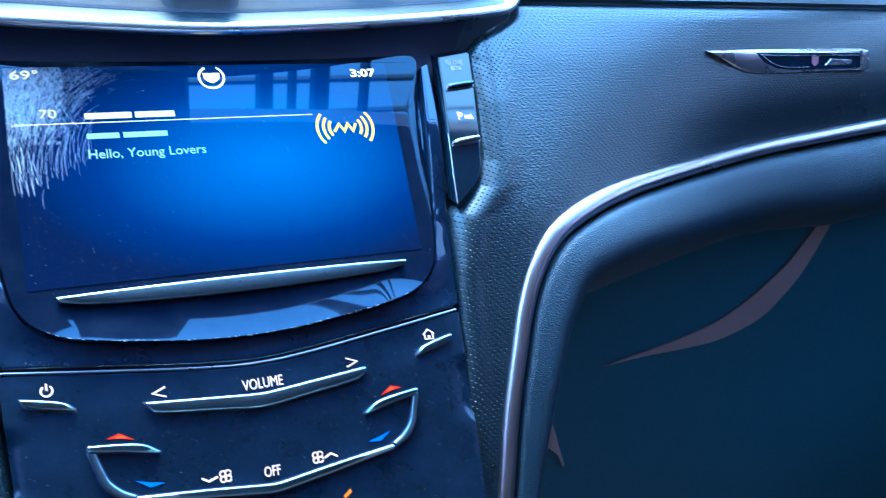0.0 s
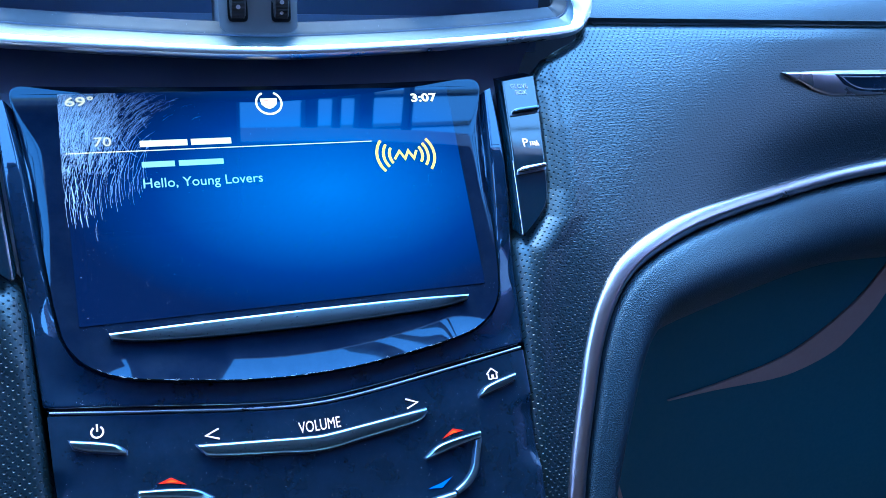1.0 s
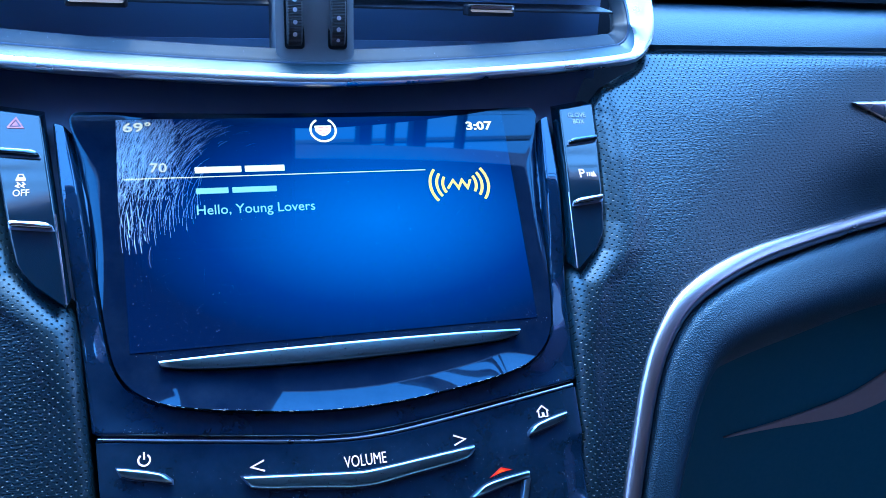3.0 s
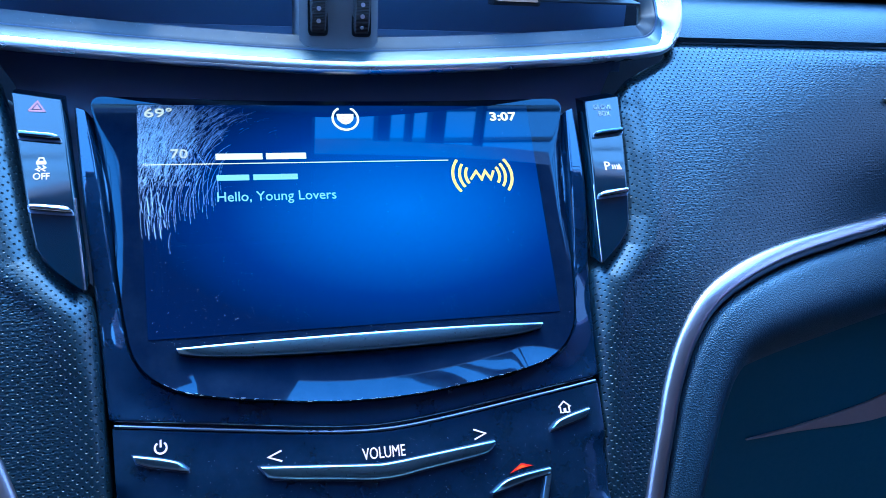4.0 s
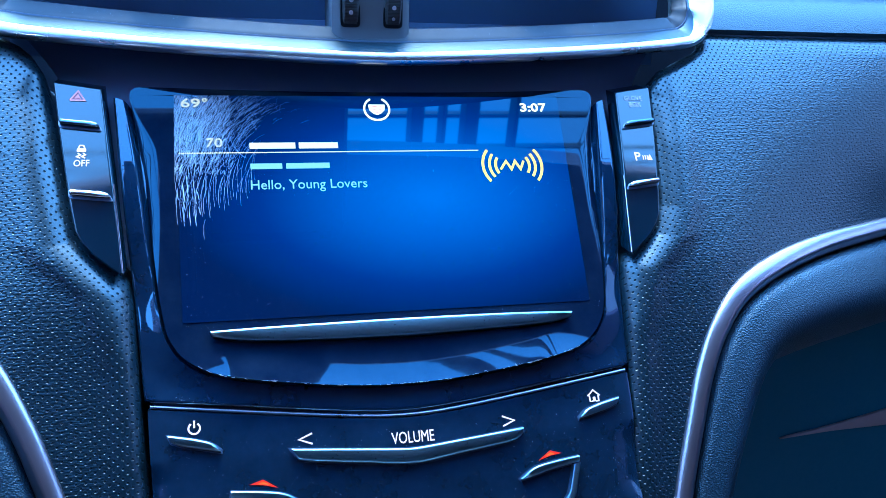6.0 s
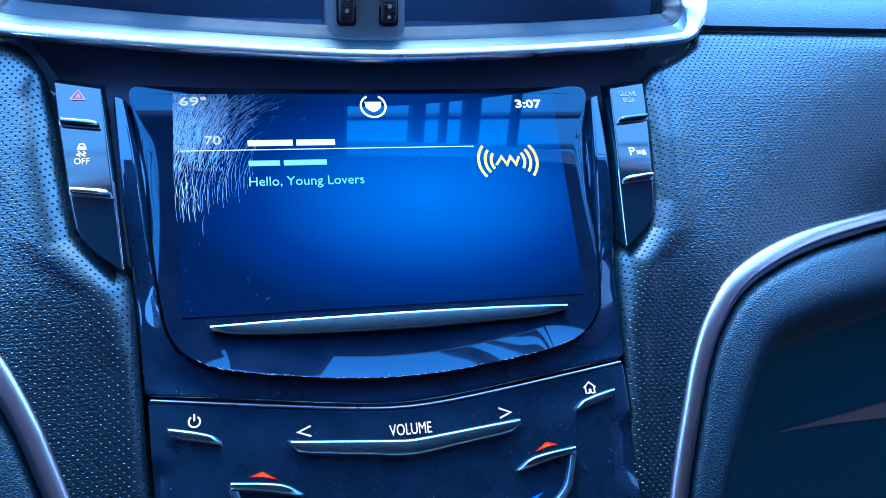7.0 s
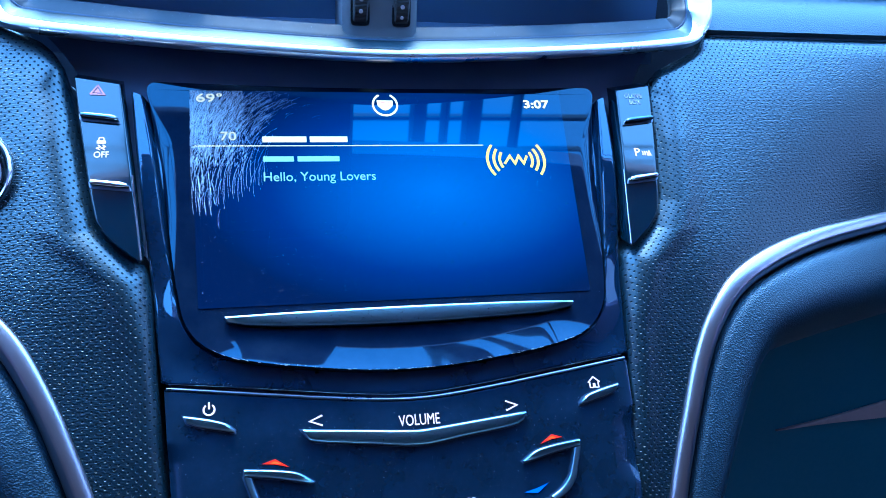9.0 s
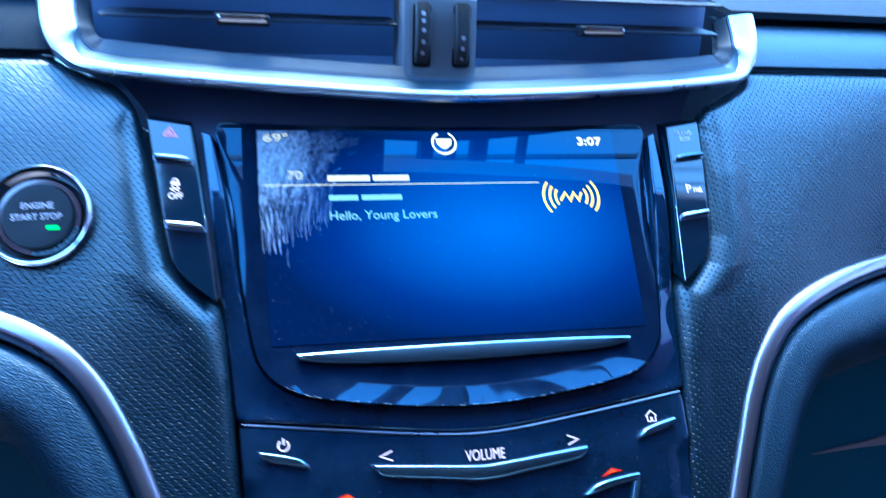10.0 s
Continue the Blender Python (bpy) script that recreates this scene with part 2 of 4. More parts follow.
def solid(name, verts, faces, mat, parent=None, label="", uvs=None, sharp=35, edges=None):
    me = bpy.data.meshes.new(name)
    me.from_pydata([tuple(v) for v in verts], [], faces)
    me.materials.append(mat)
    me.update()
    if uvs:
        layer = me.uv_layers.new(name="UVMap")
        for loop in me.loops:
            layer.data[loop.index].uv = uvs[loop.vertex_index]
    if edges:
        layer = me.uv_layers.new(name="Edge")
        for loop in me.loops:
            layer.data[loop.index].uv = (edges[loop.vertex_index], 0.0)
    bm = bmesh.new()
    bm.from_mesh(me)
    bmesh.ops.recalc_face_normals(bm, faces=bm.faces)
    bm.to_mesh(me)
    bm.free()
    for p in me.polygons:
        p.use_smooth = True
    me.set_sharp_from_angle(angle=radians(sharp))
    ob = new(name, me)
    if parent:
        ob.parent = parent
    if label:
        ob["label"] = label
    return ob


def thing(name, label, category, group="", kind="", at=(0, 0, 0)):
    e = new(name)
    e.empty_display_size = 0.02
    return tagged(e, label, category, group, kind)


def sheet(name, nx, ny, fn, mat, parent=None, label="", thick=0.003, uv=None, back=(0, 1, 0), edge=None):
    """A curved sheet fn(i/nx, j/ny) with a back set off by thick and closed rims."""
    front = [Vector(fn(i / nx, j / ny)) for j in range(ny + 1) for i in range(nx + 1)]
    b = Vector(back) * thick
    verts = front + [p + b for p in front]
    n, w = len(front), nx + 1
    faces = []
    for j in range(ny):
        for i in range(nx):
            q = [j * w + i, j * w + i + 1, (j + 1) * w + i + 1, (j + 1) * w + i]
            faces += [q, [n + k for k in reversed(q)]]
    rim = [i for i in range(w)] + [j * w + nx for j in range(1, ny + 1)] + [ny * w + i for i in range(nx - 1, -1, -1)] + [j * w for j in range(ny - 1, 0, -1)]
    for a, c in zip(rim, rim[1:] + rim[:1]):
        faces.append([a, c, n + c, n + a])
    uvs = None
    if uv:
        f = [uv(p) for p in front]
        uvs = f + f
    return solid(name, verts, faces, mat, parent, label, uvs, edges=[edge(p) for p in front] * 2 if edge else None)


def sweep(name, path, sides, outs, profile, mat, parent=None, label="", closed=True):
    """Profile points (a, b) set off along sides[i] and outs[i] at each path point; ends capped."""
    m = len(profile(0) if callable(profile) else profile)
    verts = []
    for i, p in enumerate(path):
        pr = profile(i / (len(path) - 1)) if callable(profile) else profile
        for a, b in pr:
            verts.append(p + sides[i] * a + outs[i] * b)
    faces = []
    for i in range(len(path) - 1):
        for j in range(m if closed else m - 1):
            k = (j + 1) % m
            faces.append([i * m + j, i * m + k, (i + 1) * m + k, (i + 1) * m + j])
    if closed:
        faces += [list(range(m)), [(len(path) - 1) * m + j for j in range(m)]]
    return solid(name, verts, faces, mat, parent, label)


def inset(outline, d):
    """A closed 2D outline (anticlockwise) moved inwards by d (a number or one per point)."""
    n = len(outline)
    out = []
    for i in range(n):
        a, b, c = (Vector(outline[(i + k) % n]) for k in (-1, 0, 1))
        e1, e2 = (b - a).normalized(), (c - b).normalized()
        n1, n2 = Vector((-e1.y, e1.x)), Vector((-e2.y, e2.x))
        m = (n1 + n2)
        m = m / max(m.dot(n1), 0.35) if m.length > 1e-6 else n1
        out.append(b + m * (d[i] if isinstance(d, list) else d))
    return out


def ccw(outline):
    s = sum(a[0] * b[1] - b[0] * a[1] for a, b in zip(outline, outline[1:] + outline[:1]))
    return list(outline) if s > 0 else list(reversed(outline))


def rounded(outline, r, n=4):
    """A closed 2D outline with its corners rounded off."""
    o = [Vector(p) for p in outline]
    out = []
    for i, b in enumerate(o):
        a, c = o[i - 1], o[(i + 1) % len(o)]
        d1, d2 = min(r, 0.42 * (a - b).length), min(r, 0.42 * (c - b).length)
        p, q = b + (a - b).normalized() * d1, b + (c - b).normalized() * d2
        for k in range(n + 1):
            t = k / n
            out.append(tuple(p * (1 - t) ** 2 + b * 2 * t * (1 - t) + q * t * t))
    return out


def plate(name, outline, height, mat, parent=None, label="", place=None, bevel=0.0006, sink=0.001, steps=1):
    """A plate with a bevelled rim from a 2D outline, laid on a surface by place(u, v, w)."""
    place = place or stack
    o = ccw([tuple(p) for p in outline])
    n = len(o)
    rings = [[place(x, y, -sink) for x, y in o], [place(x, y, height - bevel) for x, y in o]]
    for k in range(1, steps + 1):
        a = math.pi / 2 * k / steps
        i1 = inset(o, bevel * (1 - math.cos(a)))
        rings.append([place(p[0], p[1], height - bevel + bevel * math.sin(a)) for p in i1])
    verts = [p for r in rings for p in r]
    faces = [list(reversed(range(n)))]
    for r in range(len(rings) - 1):
        for i in range(n):
            j = (i + 1) % n
            faces.append([r * n + i, r * n + j, (r + 1) * n + j, (r + 1) * n + i])
    faces.append([(len(rings) - 1) * n + i for i in range(n)])
    return solid(name, verts, faces, mat, parent, label, sharp=30 if steps == 1 else 42)


def stroke(pts, width):
    """A 2D ribbon outline round an open line."""
    p = [Vector(q) for q in pts]
    left, right = [], []
    for i, q in enumerate(p):
        a = p[max(i - 1, 0)]
        b = p[min(i + 1, len(p) - 1)]
        e = (b - a).normalized()
        nrm = Vector((-e.y, e.x)) * width / 2
        k = 1.0
        if 0 < i < len(p) - 1:
            e1 = (q - p[i - 1]).normalized()
            k = 1 / max(abs(Vector((-e.y, e.x)).dot(Vector((-e1.y, e1.x)))), 0.5)
        left.append(q + nrm * k)
        right.append(q - nrm * k)
    return [tuple(v) for v in left + right[::-1]]


def arc_points(cx, cy, r, a0, a1, n, ry=None):
    return [(cx + r * math.cos(radians(a0 + (a1 - a0) * i / n)), cy + (ry or r) * math.sin(radians(a0 + (a1 - a0) * i / n))) for i in range(n + 1)]


def letters(name, text, size, u, v, mat, parent, place=None, bold=0.0, width=None, lean=0.0, label="", height=0.0002):
    """Writing as a thin mesh: its left end and baseline at (u, v); width stretches it."""
    place = place or stack
    cu = bpy.data.curves.new(name, "FONT")
    cu.body, cu.size, cu.offset, cu.resolution_u = text, 1.0, bold, 3
    cu.extrude = 0.01
    tmp = new(name + "_draft", cu)
    dg = bpy.context.evaluated_depsgraph_get()
    me = bpy.data.meshes.new_from_object(tmp.evaluated_get(dg))
    bpy.data.objects.remove(tmp)
    xs = [q.co.x for q in me.vertices]
    x0, x1 = min(xs), max(xs)
    ys = [q.co.y for q in me.vertices]
    fx = (width / (x1 - x0)) if width else size / 0.7
    fy = size / 0.7
    for q in me.vertices:
        x, y = (q.co.x - x0) * fx, q.co.y * fy
        q.co = place(u + x, v + y + lean * x, height + (0.0001 if q.co.z > 0 else -0.0001))
    me.materials.clear()
    me.materials.append(mat)
    ob = new(name, me)
    ob.parent = parent
    if label:
        ob["label"] = label
    return ob


def box(name, lo, hi, mat, parent=None, label="", bevel=0.004):
    bm = bmesh.new()
    bmesh.ops.create_cube(bm, size=1)
    for q in bm.verts:
        q.co = [lo[i] + (q.co[i] + 0.5) * (hi[i] - lo[i]) for i in range(3)]
    bmesh.ops.bevel(bm, geom=bm.edges[:], offset=bevel, segments=2, profile=0.5, affect="EDGES")
    me = bpy.data.meshes.new(name)
    bm.to_mesh(me)
    bm.free()
    me.materials.append(mat)
    ob = new(name, me)
    if parent:
        ob.parent = parent
    if label:
        ob["label"] = label
    return ob


# ---- dashboard leather ----
# Inner edges (z, x) of the wings beside the stack, and the trim arcs (x, z).
EDGE_R = [(0.50, 0.078), (0.597, 0.0933), (0.632, 0.0989), (0.671, 0.1041), (0.710, 0.1082), (0.718, 0.1100), (0.7235, 0.1160), (0.731, 0.1240), (0.7425, 0.1305), (0.763, 0.1352), (0.7863, 0.1399), (0.793, 0.1435), (0.7994, 0.1500), (0.805, 0.1640), (0.810, 0.1780), (0.8185, 0.1830)]
EDGE_L = [(0.50, 0.086), (0.597, 0.0968), (0.6526, 0.1038), (0.690, 0.1070), (0.710, 0.1086), (0.718, 0.1105), (0.723, 0.1155), (0.7355, 0.1290), (0.7545, 0.1350), (0.7737, 0.1400), (0.7964, 0.1470), (0.803, 0.152), (0.808, 0.1590), (0.815, 0.180), (0.8185, 0.1850)]
ARC_R = [(0.078, 0.50), (0.094, 0.555), (0.1075, 0.5951), (0.1185, 0.6300), (0.1290, 0.6570), (0.1371, 0.6757), (0.1480, 0.6928), (0.1649, 0.7078), (0.1894, 0.7172), (0.2217, 0.7232), (0.2602, 0.7262), (0.3024, 0.7283), (0.346, 0.7308), (0.3906, 0.7342), (0.4366, 0.7386), (0.4843, 0.7429), (0.62, 0.754)]
ARC_L = [(0.080, 0.50), (0.104, 0.575), (0.1195, 0.6160), (0.1303, 0.6429), (0.1380, 0.6610), (0.1441, 0.6740), (0.1542, 0.6909), (0.1635, 0.7018), (0.1764, 0.7113), (0.1991, 0.7200), (0.235, 0.7255), (0.30, 0.7295), (0.40, 0.7365), (0.62, 0.754)]


def face_y(x, z):
    """Depth of the leather face: the slope beside the stack turns into the upright dash."""
    h = z - 0.72
    slope = 0.3083 + 0.6835 * h + 0.1335 * (math.sqrt(h * h + 0.0001) - 0.004) + 5.0 * max(0, z - 0.785) ** 2
    upright = 0.366 + 0.08 * (z - 0.75) + 4.0 * max(0, z - 0.75) ** 2
    s = min(1, max(0, (abs(x) - 0.14) / 0.26))
    s = s * s * (3 - 2 * s)
    return slope * (1 - s) + max(upright, slope) * s


def face_at(x, z, off=0.0):
    return Vector((x, face_y(x, z) - off, z))


def face_normal(x, z):
    a = face_at(x + 0.002, z) - face_at(x - 0.002, z)
    b = face_at(x, z + 0.002) - face_at(x, z - 0.002)
    n = a.cross(b).normalized()
    return n if n.y < 0 else -n


dashboard = thing("dashboard", "dark blue-black leather dashboard with perforated panels and padded edges", "dashboard", kind="structure")


def wing(side, edge, arc):
    arc2 = [tuple(p) for p in smooth_line([(x, z, 0) for x, z in arc], 200)]
    ax, az = [p[0] for p in arc2], [p[1] for p in arc2]

    def low(x):
        return float(np.interp(x, ax, az))

    def high_x(z):
        return lerp(edge, z)

    levels = sorted(set([round(0.50 + 0.3185 * k / 170, 5) for k in range(171)] + [round(low(0.20 + 0.007 * k), 5) for k in range(61)]))

    def fn(i, j):
        # columns fan from the inner edge to the arc or far end
        z = levels[int(round(j * (len(levels) - 1)))]
        x0 = high_x(z)
        x_end = 0.62 if z > az[-1] else float(np.interp(z, az, ax)) + 0.004
        x_end = max(x_end, x0 + 0.012)
        k = max(0.0, (i - 0.1) / 0.9)
        under = 0.0
        x = x0 + (x_end - x0) * k ** 1.6
        roll = 0.0
        if i < 0.1:
            f = 1 - i / 0.1
            x = x0
            roll = 0.016 * f
            under = min(1, max(0, (z - 0.785) / 0.012)) * 0.019 * f  # tucks back beneath the vent
        d = x - x0
        broad = min(1, max(0, (z - 0.695) / 0.03))
        r = (0.007 + 0.011 * broad) * (1 - 0.65 * min(1, max(0, (z - 0.788) / 0.010)))
        if d < r:
            roll += (0.85 - 0.30 * broad) * (r - math.sqrt(max(r * r - (r - d) ** 2, 0.0)))
        q = min(1, max(0, (z - 0.69) / 0.04))
        roll -= (0.0017 + 0.0019 * q) * math.exp(-((d - 0.0065 - 0.0055 * q) / (0.0055 + 0.0055 * q)) ** 2) * min(1, max(0, (0.805 - z) / 0.035))
        if x > 0.15:
            roll += 0.0022 * math.exp(-((z - low(x)) / 0.030) ** 2) * min(1, (x - 0.15) / 0.05)
        top = 0.8185 - z
        if top < 0.0022 and x > 0.18:
            roll += 0.0022 - math.sqrt(max(0.0022 ** 2 - (0.0022 - top) ** 2, 0))
        return (side * (x + under), face_y(x, z) + roll, z)

    return sheet("leather_wing", 110, len(levels) - 1, fn, M_PERF, dashboard, "perforated dark leather with fine holes",
                 thick=0.004, uv=lambda p: (p.x, p.z * 1.25 + 0.9 * (p.y - face_y(p.x, p.z))), edge=lambda p: abs(p.x) - high_x(p.z))


wing(1, EDGE_R, ARC_R)
wing(-1, EDGE_L, ARC_L)


def upper_pad(side):
    prof = [(0.402, 0.8192), (0.3965, 0.8200), (0.3950, 0.8222), (0.4000, 0.829), (0.4070, 0.836), (0.4150, 0.8415), (0.4230, 0.845), (0.432, 0.8468), (0.442, 0.8475)]

    def fn(i, j):
        y, z = prof[int(round(j * (len(prof) - 1)))]
        x = 0.184 + (0.62 - 0.184) * i
        return (side * x, y, z)

    sheet("upper_pad", 30, len(prof) - 1, fn, M_SMOOTH if side > 0 else M_TOP, dashboard, "smooth grained leather strip", thick=0.004)

    def top(i, j):
        x = 0.183 + (0.62 - 0.183) * i
        z = 0.852 + 0.006 * math.sin(min(j * 6, 1) * math.pi / 2) + 0.05 * j
        return (side * x, 0.418 + 0.48 * j, z)

    sheet("dash_top", 6, 18, top, M_TOP, dashboard, "dark grained dash top", thick=0.004, back=(0, 0, -1))


upper_pad(1)
upper_pad(-1)


def arc_frame(side, arc, n=180):
    flat = smooth_line([(x, z, 0) for x, z in arc], n)
    path, sides, outs = [], [], []
    for i, p in enumerate(flat):
        x, z = p.x, p.y
        a, b = flat[max(i - 1, 0)], flat[min(i + 1, n - 1)]
        q, r = face_at(a.x, a.y), face_at(b.x, b.y)
        tan = (r - q).normalized()
        nrm = face_normal(x, z)
        s = tan.cross(nrm).normalized()
        if s.x < 0 or (abs(s.x) < 0.05 and s.z > 0):
            s = -s
        mir = Vector((side, 1, 1))
        path.append(face_at(x, z) * mir)
        sides.append(s * mir)
        outs.append(nrm * mir)
    for k in range(12):
        for vs in (sides, outs):
            vs[1:-1] = [(vs[i - 1] + 2 * vs[i] + vs[i + 1]).normalized() for i in range(1, n - 1)]
    return path, sides, outs


def trim_and_roll(side, arc):
    path, sides, outs = arc_frame(side, arc)
    trim = thing("chrome_trim", "curved satin chrome trim strip along the leather dash", "trim", "dash trim strips")
    prof = [(-0.0005, -0.008), (-0.0005, 0.0006), (-0.0001, 0.0018), (0.0008, 0.0027), (0.0024, 0.0035), (0.0042, 0.0040), (0.0052, 0.0040), (0.0057, 0.0037), (0.0070, 0.0024), (0.0081, 0.0009), (0.0088, -0.0004), (0.0092, -0.0024), (0.0094, -0.008)]

    def flared(f):
        # the upper facet broadens towards the bend
        w = 0.0019 * math.exp(-((f - 0.37) / 0.085) ** 2)
        return [(a - w * min(1, max(0, (0.0052 - a) / 0.0052)), b) for a, b in prof]

    sweep("strip", path, sides, outs, flared, M_TRIM, trim)

    def roll(f):
        t = min(1, max(0, (f - 0.3) / 0.45))
        k = lerp([(0.0, 0.30), (0.1, 0.33), (0.2, 0.6), (0.32, 0.85), (0.5, 1.2), (0.75, 1.7)], f)
        g = 0.0165 * (0.14 + 0.86 * t)
        pts = [(0.0066, -0.018), (0.0068, -0.011), (0.0072, -0.0055), (0.0082, -0.0018 + 0.12 * g), (0.0115, 0.40 * g - 0.0004), (0.018, 0.69 * g - 0.0002), (0.025, 0.89 * g), (0.032, 0.95 * g - 0.001),
               (0.038, 0.82 * g - 0.004), (0.043, 0.48 * g - 0.009), (0.047, 0.05 * g - 0.015), (0.0495, -0.15 * g - 0.024), (0.0515, -0.042), (0.052, -0.058)]
        pts = [(p.x, p.y) for p in smooth_line([(p, q, 0) for p, q in pts], 34)] + [(0.046, -0.058), (0.030, -0.030)]
        return [(0.0090 + (a - 0.0066) * k, b + 0.0018) for a, b in pts]

    sweep("padded_roll", path, sides, outs, roll, M_PAD, dashboard, "grained leather padded roll under the trim")


trim_and_roll(1, ARC_R)
trim_and_roll(-1, ARC_L)


def lower_panel(side):
    """The dark panel in the hollow under the padded roll."""
    low = thing("glovebox" if side > 0 else "knee_panel", "dark moulded plastic lower dash panel under the padded roll", "dash panel")

    def fn(i, j):
        x = 0.10 + 0.65 * i
        z = 0.28 + 0.405 * j
        return (side * x, 0.392 + 0.10 * max(0, 0.5 - j) ** 2, z)

    sheet("door", 20, 24, fn, M_LOWER, low, thick=0.006)
    return low


glovebox = lower_panel(1)
lower_panel(-1)


def on_door(x, z, w=0.0):
    return Vector((x, 0.392 - w, z))


# Light on the door, drawn as two thin pale plates; no such parts exist.
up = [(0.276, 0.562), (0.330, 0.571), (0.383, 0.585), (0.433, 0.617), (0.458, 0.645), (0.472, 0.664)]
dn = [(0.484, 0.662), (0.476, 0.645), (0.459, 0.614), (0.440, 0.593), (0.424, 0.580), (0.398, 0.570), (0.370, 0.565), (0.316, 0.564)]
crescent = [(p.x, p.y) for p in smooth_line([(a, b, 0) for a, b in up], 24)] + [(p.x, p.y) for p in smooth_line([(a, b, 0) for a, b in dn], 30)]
plate("light_crescent", crescent, 0.002, M_LIGHT_PATCH, glovebox, "mauve crescent of light, laid on the door as a plate", place=on_door, bevel=0.0004)
plate("light_spot", [(0.219, 0.552), (0.222, 0.552), (0.238, 0.515), (0.250, 0.482), (0.249, 0.480), (0.243, 0.492), (0.235, 0.500), (0.222, 0.503), (0.212, 0.500), (0.212, 0.540)], 0.002, M_LIGHT_PATCH, glovebox, "mauve patch of light, laid on the door as a plate", place=on_door, bevel=0.0004)

# ---- centre stack: frame, screen unit, climate panel ----


def frame_u(v):
    return 0.1045 + 0.097 * (v + 0.025) if v > -0.03 else 0.104 + 0.075 * (v + 0.03)


def panel_w(u, v):
    return -0.0005 - 0.045 * math.sqrt(u * u + 0.00006) - 0.09 * max(0, -v - 0.05)


stack_frame = thing("centre_stack", "glossy black surround of the sloping centre stack", "centre stack")


HALF = [(0.0, -0.0268), (0.015, -0.0264), (0.0326, -0.0248), (0.0593, -0.0210), (0.0764, -0.0168), (0.0880, -0.0100), (0.0948, -0.0005), (0.0978, 0.012), (0.1002, 0.030), (0.1030, 0.057), (0.1062, 0.082), (0.1100, 0.106), (0.1112, 0.1135), (0.1095, 0.1172), (0.1040, 0.1180), (0.078, 0.1172), (0.04, 0.1163), (0.0, 0.116)]
half_fine = [(p.x, p.y) for p in smooth_line([(a, b, 0) for a, b in HALF], 150)]
UNIT = half_fine[:-1] + [(-a, b) for a, b in reversed(half_fine)][:-1]
UNIT = ccw(UNIT)


def bottom_v(u):
    return -0.0367 + 0.0125 * (math.sqrt(u * u + 0.0004) - 0.02) / 0.0849


def surround():
    """The glossy frame: rings that run round the unit's lower edge and sides."""
    rim = [p for p in half_fine if p[1] < 0.1136 and p[0] < 0.11125][:-1]
    corner = (frame_u(bottom_v(0.1035)), bottom_v(0.1035))
    ca, cb = (0.062, bottom_v(0.062)), (frame_u(0.014), 0.014)
    la, lb = math.dist(ca, corner), math.dist(corner, cb)
    run = [0.0]
    for p, q in zip(rim, rim[1:]):
        run.append(run[-1] + math.dist(p, q))
    i0 = min(range(len(rim)), key=lambda i: abs(rim[i][0] - 0.056) + (rim[i][1] > 0))
    i1 = min(range(len(rim)), key=lambda i: abs(rim[i][1] - 0.014))
    half = []
    for i, p in enumerate(rim):
        a, b = rim[max(i - 1, 0)], rim[min(i + 1, len(rim) - 1)]
        t = Vector((b[0] - a[0], b[1] - a[1])).normalized()
        side = abs(t.y)
        if i <= i0:
            x = p[0] * 0.062 / rim[i0][0]
            e = (x, bottom_v(x))
        elif i >= i1:
            f = (i - i1) / (len(rim) - 1 - i1)
            v = p[1] + 0.003 * f
            e = (frame_u(v), v)
        else:
            d = (run[i] - run[i0]) / (run[i1] - run[i0]) * (la + lb)
            f, g, k = (ca, corner, d / la) if d < la else (corner, cb, (d - la) / lb)
            e = (f[0] + (g[0] - f[0]) * k, f[1] + (g[1] - f[1]) * k)
        half.append((p, e, side))
    both = [((-p[0], p[1]), (-e[0], e[1]), sd) for p, e, sd in reversed(half[1:])] + half
    ts = [-0.15, -0.02, 0.03, 0.07, 0.11, 0.16, 0.22, 0.29, 0.37, 0.46, 0.56, 0.66, 0.76, 0.86, 0.93, 0.975, 1.0, 1.0]
    verts, faces, m = [], [], len(ts)
    for p, e, side in both:
        span = math.dist(p, e)
        low = min(1, max(0, (0.05 - p[1]) / 0.04))
        low = low * low * (3 - 2 * low)
        for k, t in enumerate(ts):
            u, v = p[0] + (e[0] - p[0]) * t, p[1] + (e[1] - p[1]) * t
            d = span * t
            rise = min(1, max(0, (d + 0.0003) / (0.0032 - 0.0017 * low)))
            rise = rise * rise * (3 - 2 * rise)
            edge = max(0, 1 - span * (1 - t) / 0.0010)
            fall = min(max(0, d - 0.0003), 0.011)
            fall -= fall * fall / 0.045
            w = -0.005 + 0.0046 * low * (1 - side) + (0.0055 - 0.0012 * low) * side * side * rise - low * min(1, 1.6 * side) * 0.36 * fall
            w += (0.002 - 0.0017 * low) * (1 - side) * min(1, max(0, d / 0.008)) - 0.0010 * edge * edge - 0.02 * max(0, v - 0.05) - 0.9 * max(0, v - 0.05) ** 2
            up = min(1, max(0, (v - 0.03) / 0.05))
            w += 0.0048 * side * up * up * (3 - 2 * up)
            verts.append(stack(u, v, -0.016 if k == m - 1 else w))
    for i in range(len(both) - 1):
        for k in range(m - 1):
            faces.append([i * m + k, i * m + k + 1, (i + 1) * m + k + 1, (i + 1) * m + k])
    solid("surround", verts, faces, M_FRAME, stack_frame, "glossy black frame round the screen", sharp=50)


surround()

